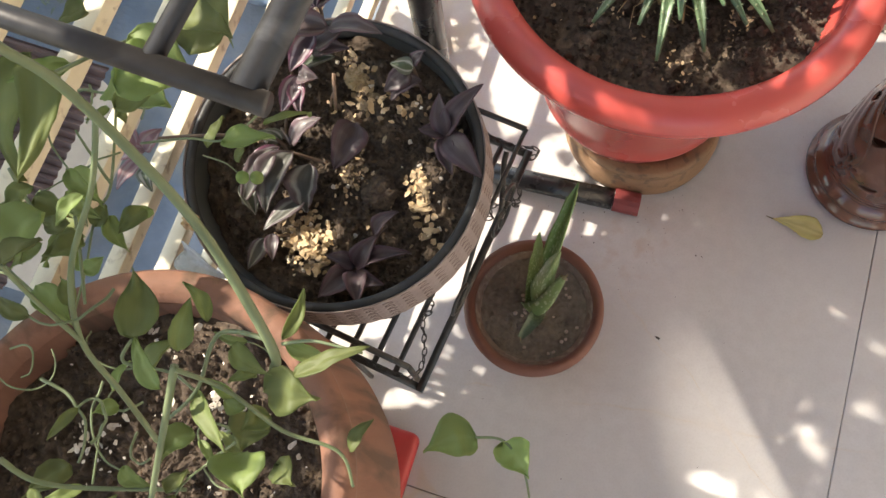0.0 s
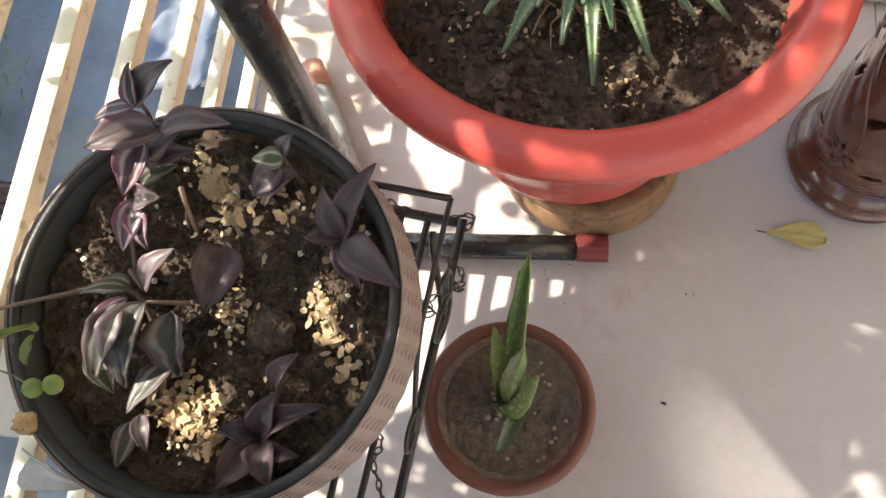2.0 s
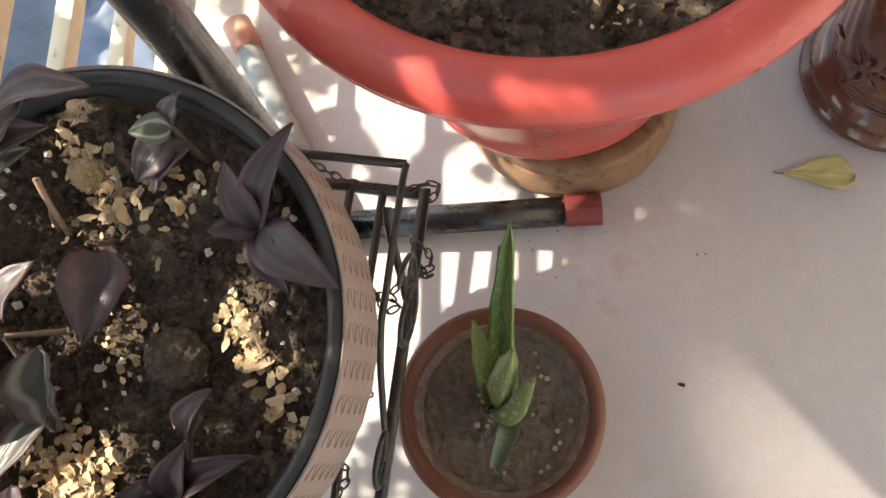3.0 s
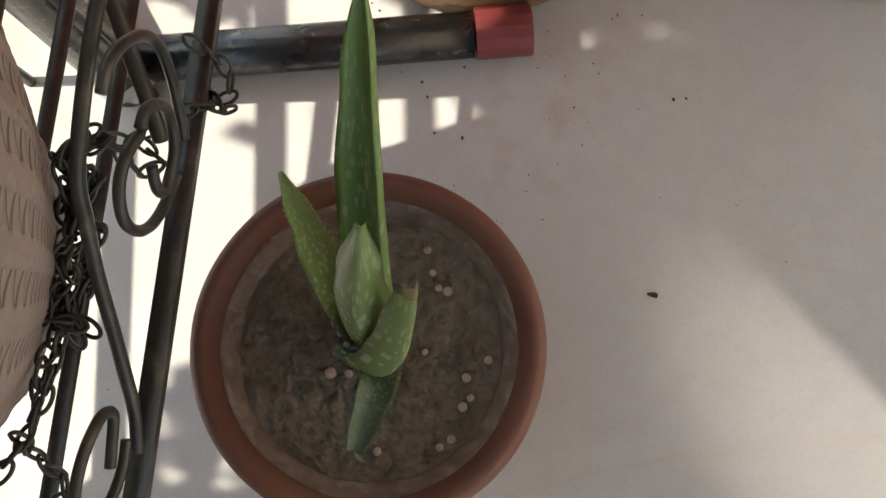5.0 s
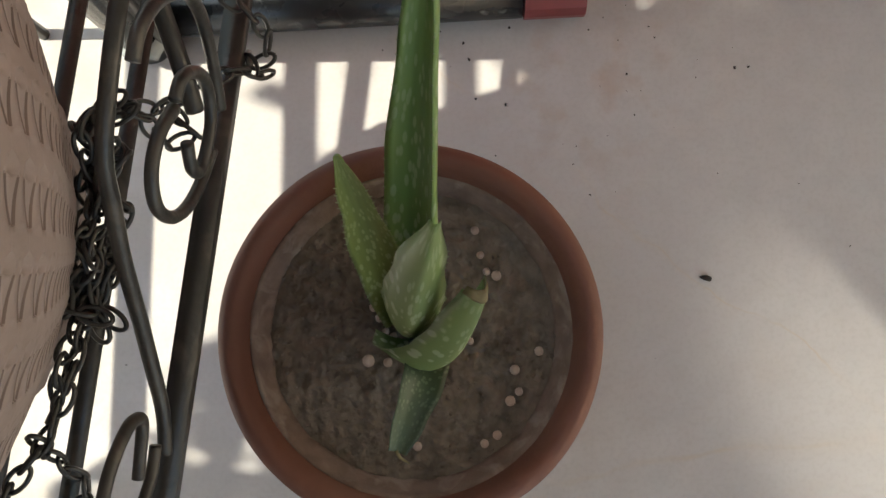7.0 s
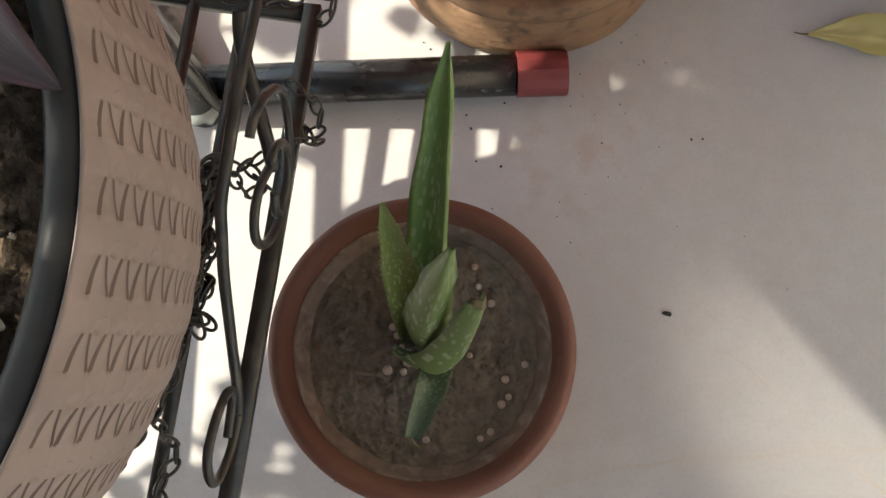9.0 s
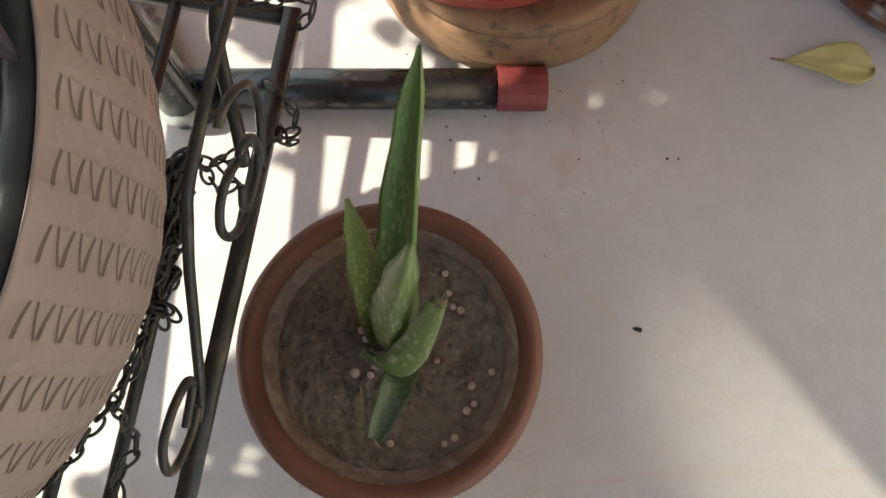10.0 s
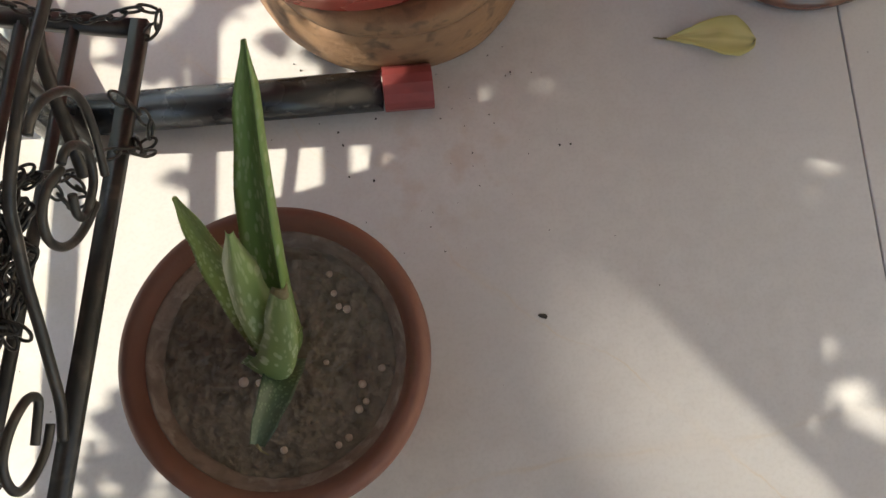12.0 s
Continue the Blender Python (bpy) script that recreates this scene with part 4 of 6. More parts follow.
YOUNG = [(-0.018, 0.224, 0.336, -0.035, 0.221, 0.341, 0.012), (-0.019, 0.227, 0.337, -0.011, 0.235, 0.348, 0.01), (-0.020, 0.222, 0.334, -0.036, 0.203, 0.327, 0.016), (-0.010, 0.219, 0.330, -0.030, 0.199, 0.323, 0.017)]
inch_plant("dark purple inch plant shoot with five star-spread leaves", STAR, [[(0.03, 0.195, 0.298), (0.024, 0.188, 0.31), (0.020, 0.183, 0.322)]], [M_PLUM])
inch_plant("dark purple inch plant shoot low on the soil", BOTTOM, [[(-0.02, 0.07, 0.298), (-0.012, 0.064, 0.315)], [(-0.01, 0.07, 0.305), (-0.006, 0.091, 0.318), (0.0, 0.10, 0.322)]], [M_PLUM])
inch_plant("tall purple inch plant shoot leaning over the planter rim", TOP, [[(-0.107, 0.215, 0.31), (-0.094, 0.236, 0.343), (-0.105, 0.244, 0.362)]], [M_PURPLE, M_PURPLE, M_PURPLE, M_PINK, M_PINK])
inch_plant("purple inch plant shoot with silvery mauve folded leaves", MIDDLE, [[(-0.108, 0.20, 0.305), (-0.107, 0.222, 0.338)]], [M_PURPLE, M_PINK, M_PURPLE, M_SILVER])
inch_plant("pink-edged purple inch plant shoot", PINKISH, [[(-0.108, 0.15, 0.303), (-0.109, 0.195, 0.33)], [(-0.11, 0.155, 0.31), (-0.095, 0.142, 0.32)]], [M_PINK, M_PINK, M_PURPLE, M_PURPLE, M_SILVER])
inch_plant("purple inch plant with large dark oval leaves", MID, [[(-0.06, 0.14, 0.303), (-0.087, 0.133, 0.328)], [(-0.05, 0.18, 0.303), (-0.052, 0.175, 0.317)]], [M_PLUM, M_STRIPED, M_STRIPED, M_STRIPED])
inch_plant("pale pink-edged young inch plant shoot", PALE, [[(-0.09, 0.12, 0.303), (-0.104, 0.141, 0.322), (-0.150, 0.128, 0.335), (-0.20, 0.112, 0.335)]], [M_SILVER, M_PINK, M_SILVER])
inch_plant("silvery purple inch plant shoot near the rim", LOW, [[(-0.07, 0.08, 0.303), (-0.082, 0.07, 0.319)]], [M_STRIPED, M_PURPLE, M_STRIPED])
inch_plant("young silver-green inch plant shoot on bare soil", YOUNG, [[(-0.008, 0.215, 0.304), (-0.024, 0.231, 0.323)]], [M_SILVER, M_PURPLE, M_PURPLE, M_PURPLE])
OUTSIDE = [(-0.200, 0.100, 0.335, -0.188, 0.118, 0.345, 0.014), (-0.200, 0.100, 0.335, -0.226, 0.084, 0.335, 0.016), (-0.196, 0.088, 0.330, -0.180, 0.070, 0.335, 0.012), (-0.200, 0.095, 0.330, -0.214, 0.066, 0.325, 0.014), (-0.205, 0.10, 0.34, -0.224, 0.118, 0.35, 0.012)]
inch_plant("pink and white inch plant shoot trailing through the railing", OUTSIDE, [], [M_BLUSH, M_BLUSH, M_SILVER])
twig = tagged(empty("dry_twig", -0.0738, 0.1865, 0.316), "short dry pinkish twig forked in the soil", "twig")
for pts, r in (((-0.0753, 0.2004, 0.3407), (-0.0749, 0.196, 0.335), (-0.0738, 0.190, 0.327), (-0.0732, 0.1822, 0.312)), 0.0016), (((-0.0741, 0.1915, 0.329), (-0.0765, 0.1885, 0.3235), (-0.0785, 0.1850, 0.3130)), 0.0011):
    rod = tube(curve_points([Vector(p) - Vector((-0.0738, 0.1865, 0.316)) for p in pts], 8), r, 9, taper=0.8)
    for v in rod.verts:
        v.co *= 1 + 0.03 * noise.noise(v.co * 700)
    part("branch", rod, M_TWIG, twig)


def wire_stand():
    a, b = Vector((0.0490, 0.009, 0.160)), Vector((0.083, 0.256, 0.160))
    along = (b - a).normalized()
    inward = Vector((-along.y, along.x, 0))
    size = (b - a).length
    stand = tagged(empty("wire_stand", a.x, a.y, 0.0), "dark rusty wrought-iron wire stand with scrolls under the woven planter", "plant stand")
    o = Vector((a.x, a.y, 0))

    def at(s, w, z):
        lift = 0.0175 * max(0.0, min(1.0, (0.238 - z) / 0.07)) if z > 0.14 else 0.0175 * z / 0.14
        return a - o + along * s + inward * w + Vector((0, 0, z - 0.160 + lift))

    def bar(name, pts, r, label=""):
        return part(name, tube(pts, r, 8), M_IRON, stand, label)

    def line(y, side=0.0, z=0.156):
        return Vector((0.0565 + 0.118 * (y - 0.14), y, z)) - o + inward * side

    c = [line(0.006), line(0.255), line(0.255, 0.150), line(0.006, 0.150)]
    for k, (p, q) in enumerate(zip(c, c[1:] + c[:1])):
        p, q = p - Vector((0, 0, 0.0012 * (k % 2))), q - Vector((0, 0, 0.0012 * (k % 2)))
        d = (q - p).normalized() * 0.003
        part("shelf_rail", tube([p - d, q + d], 0.0048, 4, twist=math.pi / 4, flat=0.8), M_IRON, stand)
    for w in (0.028, 0.050, 0.075, 0.100, 0.125):
        bar("shelf_bar", [line(0.008, w, 0.155), line(0.253, w, 0.155)], 0.0028)
    corner = Vector((0.069, 0.248, 0.226)) - o
    u = [corner, corner + inward * 0.12, line(0.012, 0.125, 0.226), line(0.012, 0.006, 0.226)]
    for p, q in zip(u, u[1:]):
        bar("hoop_rail", [p, q], 0.0028)
    for p in u[1:]:
        bar("upright", [p, Vector((p.x, p.y, 0.155))], 0.0028)

    # the scrolls of the front: an open hook, a curl with its inner turn, and an arch over it
    for pts in (((0.0556, 0.0860, 0.1936), (0.0566, 0.0936, 0.1953), (0.0574, 0.0994, 0.1971), (0.0576, 0.1009, 0.2009), (0.0573, 0.0988, 0.2060), (0.0563, 0.0913, 0.2113), (0.0550, 0.0822, 0.2125), (0.0542, 0.0764, 0.2090), (0.0537, 0.0723, 0.2024), (0.0536, 0.0721, 0.1958), (0.0543, 0.0767, 0.1895), (0.0554, 0.0848, 0.1850), (0.0565, 0.0930, 0.1854)),
                ((0.0711, 0.1696, 0.2216), (0.0702, 0.1633, 0.2266), (0.0693, 0.1565, 0.2281), (0.0685, 0.1510, 0.2257), (0.0680, 0.1471, 0.2202), (0.0680, 0.1470, 0.2113), (0.0685, 0.1510, 0.2029), (0.0695, 0.1580, 0.1970), (0.0708, 0.1673, 0.1927)),
                ((0.0713, 0.1639, 0.2130), (0.0707, 0.1593, 0.2074), (0.0708, 0.1597, 0.2021), (0.0714, 0.1647, 0.1998), (0.0725, 0.1721, 0.2000), (0.0732, 0.1777, 0.2041), (0.0736, 0.1804, 0.2109), (0.0734, 0.1790, 0.2182), (0.0729, 0.1754, 0.2232), (0.0722, 0.1705, 0.2243)),
                ((0.0696, 0.1733, 0.2412), (0.0705, 0.1795, 0.2411), (0.0714, 0.1861, 0.2372), (0.0723, 0.1929, 0.2287), (0.0727, 0.1962, 0.2206), (0.0727, 0.1958, 0.2116), (0.0721, 0.1918, 0.2022), (0.0712, 0.1853, 0.1921), (0.0705, 0.1802, 0.1856))):
        part("scroll", tube(curve_points([Vector(p) - o for p in pts], 6), 0.0016, 10), M_IRON, stand)
    sweep = [(0.069, 0.248, 0.226), (0.0675, 0.236, 0.228), (0.0660, 0.218, 0.231), (0.0640, 0.196, 0.234), (0.0615, 0.174, 0.233), (0.0580, 0.158, 0.226), (0.0560, 0.149, 0.216), (0.0540, 0.138, 0.204), (0.0525, 0.126, 0.190), (0.0515, 0.113, 0.177), (0.0510, 0.100, 0.166), (0.0503, 0.088, 0.161)]
    part("scroll", tube(curve_points([Vector(p) - o for p in sweep], 6), 0.0021, 8), M_IRON, stand)
    part("scroll", tube(curve_points([Vector(p) - o for p in ((0.057, 0.226, 0.216), (0.0575, 0.216, 0.213), (0.0605, 0.202, 0.207), (0.0640, 0.188, 0.199), (0.0655, 0.178, 0.191))], 6), 0.0026, 8), M_IRON, stand)
    for s, w in ((0.004, 0.08), (0.004, 0.148), (0.246, 0.08), (0.246, 0.148)):
        foot = line(0.006 if s < 0.1 else 0.255, w, 0)
        bar("leg", [foot + Vector((0, 0, 0.154)), foot + Vector((0, 0, 0.08)), foot], 0.003)
    # chains wound round the rails
    link_bm = tube(curve_points([(0.0043 * math.cos(t), 0.0021 * math.sin(t), 0) for t in [2 * math.pi * k / 10 for k in range(10)]], 2, True), 0.0007, 5, closed=True)
    proto = None
    rng = random.Random(4)

    def chain(label, pts, step=0.0062):
        nonlocal proto
        ch = tagged(empty("chain", *pts[0]), label, "chain", "chains on the wire stand")
        line = curve_points(pts, 40)
        travelled, k = step, 0
        for p, q in zip(line, line[1:]):
            travelled += (q - p).length
            if travelled < step:
                continue
            travelled = 0
            if proto is None:
                ob = finish("link", link_bm, M_IRON)
                proto = ob
            else:
                ob = new("link", proto.data)
            d = (q - p).normalized()
            m = d.to_track_quat("X", "Z").to_matrix().to_4x4() @ pose(0, 0, 0, 90 * (k % 2) + rng.uniform(-25, 25), 0, rng.uniform(-15, 15))
            ob.matrix_world = Matrix.Translation(p - Vector(pts[0])) @ m
            ob.parent = ch
            k += 1

    def w(s, v, z):
        return tuple(at(s, v, z) + o)

    rest = "thin dark steel chain draped along the wire stand"
    chain(rest, [(-0.036, 0.279, 0.226), (-0.024, 0.274, 0.222), (-0.010, 0.272, 0.205), (0.004, 0.266, 0.186), (0.018, 0.261, 0.172), (0.035, 0.258, 0.165), (0.058, 0.255, 0.165), (0.070, 0.2575, 0.166), (0.0770, 0.2590, 0.163), (0.0790, 0.2550, 0.160), (0.0745, 0.2510, 0.158), (0.0700, 0.2490, 0.154)])
    chain(rest, [(0.0660, 0.2192, 0.165), (0.0710, 0.2168, 0.160), (0.0741, 0.2128, 0.152), (0.0722, 0.2072, 0.147), (0.0679, 0.2080, 0.148), (0.0697, 0.2032, 0.154), (0.0734, 0.2016, 0.150), (0.0685, 0.1992, 0.160), (0.0623, 0.1952, 0.166), (0.052, 0.186, 0.172), (0.046, 0.182, 0.180)])
    chain(rest, [(0.052, 0.184, 0.168), (0.056, 0.179, 0.165), (0.050, 0.176, 0.168), (0.045, 0.181, 0.182), (0.041, 0.174, 0.190), (0.0415, 0.160, 0.190), (0.0405, 0.146, 0.189), (0.0390, 0.130, 0.188), (0.0360, 0.113, 0.188), (0.0315, 0.099, 0.188), (0.0250, 0.088, 0.188), (0.012, 0.070, 0.186), (-0.008, 0.052, 0.182)], 0.0055)
    chain(rest, [(0.042, 0.178, 0.192), (0.038, 0.170, 0.194), (0.0385, 0.158, 0.187), (0.0375, 0.144, 0.192), (0.0355, 0.128, 0.185), (0.0335, 0.112, 0.190), (0.0290, 0.098, 0.184)], 0.0055)
    for k in range(3):      # the same chain doubled back on itself, a loose bunch beside the planter
        turns = [(0.043 - 0.0045 * (i % 2) - 0.0012 * k + rng.uniform(-0.002, 0.002), 0.181 - 0.0072 * i + rng.uniform(-0.002, 0.002), 0.183 + 0.003 * k + rng.uniform(-0.003, 0.003)) for i in range(9)]
        chain("bunched dark steel chain hanging on the wire stand", turns, 0.0042)
    chain(rest, [(0.028, 0.094, 0.188), (0.026, 0.086, 0.170), (0.028, 0.078, 0.160), (0.024, 0.066, 0.163), (0.030, 0.050, 0.162), (0.036, 0.03, 0.163), (0.030, 0.012, 0.163), (0.0, 0.012, 0.163), (-0.03, 0.016, 0.163), (-0.06, 0.018, 0.163)])


wire_stand()


# ---- clothes rack: post, feet with caps, wire shelf near the top ----
def clothes_rack():
    px, py = -0.022, 0.272
    rack = tagged(empty("clothes_rack", px, py, 0), "black steel clothes rack with tubular feet and red end caps", "clothes rack")
    part("post", tube([(0, 0, 0.0), (0, 0, 0.5), (0, 0, 1.15)], 0.0130, 24), M_BLACK, rack)
    f1 = part("foot", tube([(0.0, 0.008, 0.0125), (0.185, 0.0165, 0.0125)], 0.0122, 24), M_BLACK, rack)
    part("end_cap", tube([(0.186, 0.0165, 0.0135), (0.188, 0.0166, 0.0135), (0.2135, 0.0177, 0.0135), (0.2150, 0.0178, 0.0135)], 0.0134, 14), M_CAP, f1, "dull red rubber end cap with flat ribs", smooth=False)
    f2 = part("foot", tube([(0.0, 0.0, 0.0125), (-0.098, 0.185, 0.0125)], 0.0118, 24), M_WORN, rack, "foot pipe worn to pale grey")
    part("end_cap", tube([(-0.092, 0.176, 0.0132), (-0.106, 0.203, 0.0132)], 0.0132, 24), M_CAP2, f2, "faded orange-red end cap")
    weld = bmesh.new()
    bmesh.ops.create_icosphere(weld, subdivisions=3, radius=0.016)
    for v in weld.verts:
        v.co *= 1 + 0.22 * noise.noise(v.co * 160)
        v.co.z = v.co.z * 0.8 + 0.013
    part("weld", weld, M_WORN, rack, "lumpy grey weld at the foot")
    # upper wire shelf
    z = 0.72
    for y0, y1, x, r in ((0.012, 0.40, 0.053, 0.0050), (0.012, 0.40, 0.024, 0.0032), (0.012, 0.40, -0.075, 0.0032)):
        part("shelf_tube", tube([(x - px, y0 - py, z), (x - px + 0.028, y1 - py, z)], r, 14), M_GREY_IRON, rack)
    part("shelf_tube", tube([(0.060 - px, 0.010 - py, z), (-0.12 - px, 0.022 - py, z)], 0.0036, 14), M_GREY_IRON, rack)
    part("shelf_arm", tube([(0.0, 0.0, z), (0.06 - px + 0.015, 0.29 - py, z)], 0.006, 12), M_GREY_IRON, rack)


clothes_rack()


# ---- small clay pot with its aloe ----
def aloe_pot():
    x, y = 0.115, 0.1228
    pot = tagged(empty("clay_pot", x, y, 0), "small brown terracotta pot with a rounded rim", "flower pot")
    part("body", lathe([(0.0, 0.0), (0.044, 0.0), (0.047, 0.003), (0.055, 0.04), (0.061, 0.072), (0.0665, 0.080), (0.0695, 0.087), (0.0702, 0.094), (0.069, 0.100), (0.066, 0.1035), (0.0630, 0.1030), (0.0605, 0.0995), (0.0588, 0.0955), (0.0574, 0.0915), (0.0565, 0.0885), (0.0550, 0.075), (0.0, 0.075)], 128, 0.006), M_TERRA, pot)
    part("lime_crust", lathe([(0.0591, 0.0950), (0.0582, 0.0956), (0.0572, 0.0940), (0.0562, 0.0914), (0.0550, 0.0900), (0.0540, 0.0888), (0.0533, 0.0868), (0.0528, 0.080), (0.0570, 0.080), (0.0591, 0.0950)], 260, 0.006, 0.0, 0.007), M_TERRA_IN, pot, "pale limescale crust inside the pot").location = (0.0003, 0.0, 0.0)
    bed = tagged(finish("soil", soil_bed(0.0562, 0.0, 240, 0.0012, 0.0019, 14.0), M_SOIL_DRY), "smooth grey-brown silty soil in the clay pot", "soil", kind="stuff")
    bed.location = (x + 0.0005, y, 0.0862)
    rng = random.Random(31)
    cr = Heap()
    for k in range(900):
        r, a = 0.0535 * math.sqrt(rng.random()), rng.uniform(0, 6.283)
        chip(cr, (r * math.cos(a), r * math.sin(a), 0.0), rng.uniform(0.0002, 0.0009), rng, 0.7)
    ob = tagged(finish("soil_crumbs", cr, M_SOIL_DRY, smooth=False), "fine crumbs on the silty soil", "soil", kind="stuff")
    ob.location = (x, y, 0.0865)
    gran = bmesh.new()
    bmesh.ops.create_icosphere(gran, subdivisions=2, radius=0.00205)
    for v in gran.verts:
        v.co *= 1 + 0.12 * noise.noise(v.co * 500)
    first = tagged(finish("granule", gran, M_GRANULE), "pale round fertiliser granule on the soil", "granule", "fertiliser granules")
    spots = ((0.1388, 0.1611), (0.1408, 0.1518), (0.143, 0.1455), (0.1467, 0.144), (0.1368, 0.1198), (0.1621, 0.116), (0.1531, 0.1092), (0.1545, 0.1013), (0.1513, 0.0979), (0.1464, 0.0856), (0.1418, 0.0826), (0.1173, 0.0816), (0.0991, 0.1126), (0.1063, 0.112), (0.1011, 0.1325), (0.1032, 0.1285), (0.1068, 0.1192), (0.1089, 0.1155), (0.1055, 0.1235), (0.1084, 0.1217), (0.1075, 0.1160))
    for k, (gx, gy) in enumerate(spots):
        m = pose(gx, gy, 0.0886) @ Matrix.Scale(rng.uniform(0.66, 0.98) * (1.25 if k in (5, 12) else 1), 4)
        if k == 0:
            first.matrix_world = m
        else:
            ob = copy_thing(first, m)
            ob.scale = m.to_scale()
    plant = tagged(empty("aloe", 0.1155, 0.123, 0.086), "young spotted green aloe with upright pointed leaves", "plant")
    o = Vector((0.1155, 0.123, 0.086))

    def aloe_leaf(points, widths, face, cup, mat, label="", thick=0.0045):
        bm, edges = fleshy([Vector(p) - o for p in points], widths, face, cup, thick, 8, 10)
        leaf = part("leaf", bm, mat, plant, label)
        if mat == M_ALOE_DARK:
            return leaf
        teeth = bmesh.new()
        for k, (l, r, side, d) in enumerate(edges[2:int(len(edges) * 0.86)]):
            for p, q in ((l, -side), (r, side)):
                tube([p - q * 0.0003, p + q * 0.00045 + d * 0.0004], 0.00025, 4, teeth, 0.2)
        part("teeth", teeth, M_TOOTH, leaf, smooth=False)
        return leaf

    tall = aloe_leaf([(0.1190, 0.132, 0.086), (0.1195, 0.148, 0.118), (0.1215, 0.173, 0.158), (0.1245, 0.196, 0.192), (0.1272, 0.2145, 0.217)], (0.0094, 0.0095, 0.0082, 0.0054, 0.0009), (-0.50, -0.70, 0.52), 0.75, M_ALOE, "tall mid-green leaf with a pointed tip", 0.0085)
    flap, _ = fleshy([Vector(p) - o for p in ((0.1215, 0.197, 0.181), (0.1205, 0.203, 0.187), (0.1198, 0.209, 0.192))], (0.0016, 0.0020, 0.0007), (-0.4, -0.6, 0.6), 0.5, 0.0012, 5, 6)
    part("torn_flap", flap, M_ALOE_PALE, tall, "small torn yellowish flap beside the tip")
    aloe_leaf([(0.1130, 0.128, 0.087), (0.1112, 0.136, 0.125), (0.1093, 0.146, 0.168), (0.1082, 0.153, 0.198), (0.1072, 0.1585, 0.222)], (0.0078, 0.0080, 0.0068, 0.0042, 0.0010), (0.15, -0.9, 0.3), 0.35, M_ALOE, "slim yellow-green upright leaf")
    aloe_leaf([(0.1178, 0.1300, 0.087), (0.1168, 0.1250, 0.108), (0.1172, 0.1236, 0.130), (0.1196, 0.1258, 0.162), (0.1238, 0.1316, 0.204), (0.1292, 0.1402, 0.2425)], (0.0080, 0.0100, 0.0104, 0.0090, 0.0062, 0.0012), (0.10, 0.96, 0.1), 1.0, M_ALOE_PALE, "cupped leaf with pale mottled back", 0.0040)
    aloe_leaf([(0.1160, 0.1215, 0.092), (0.1188, 0.1150, 0.108), (0.1240, 0.1128, 0.124), (0.1305, 0.1160, 0.150), (0.1350, 0.1222, 0.180), (0.1386, 0.1295, 0.2085)], (0.0098, 0.0112, 0.0106, 0.0082, 0.0058, 0.0032), (-0.52, 0.85, 0.05), 1.05, M_ALOE_PALE, "short clasping leaf with a brown dried tip", 0.0034)
    dried, _ = fleshy([Vector(p) - o for p in ((0.1383, 0.1288, 0.2070), (0.1389, 0.1302, 0.2110))], (0.0031, 0.0026), (-0.52, 0.85, 0.05), 1.0, 0.0026, 4, 6)
    part("dried_tip", dried, M_DRIED, plant, "brown withered leaf end")
    aloe_leaf([(0.1188, 0.1240, 0.090), (0.1206, 0.1150, 0.112), (0.1195, 0.1055, 0.121), (0.1160, 0.0945, 0.1235), (0.1122, 0.0838, 0.1225)], (0.0080, 0.0082, 0.0074, 0.0056, 0.0032), (0.28, -0.15, 1.0), 0.55, M_ALOE_DARK, "short dark leaf leaning over the soil")
    wisp = tube(curve_points([Vector(p) - o for p in ((0.1122, 0.0842, 0.1225), (0.1135, 0.0815, 0.1200), (0.1165, 0.0795, 0.1185))], 5), 0.0008, 5, taper=0.3)
    part("dried_tip", wisp, M_DRIED, plant, "thin withered leaf end")


aloe_pot()


# ---- large weathered clay pot with its vine ----
BIG_X, BIG_Y = -0.068, -0.124


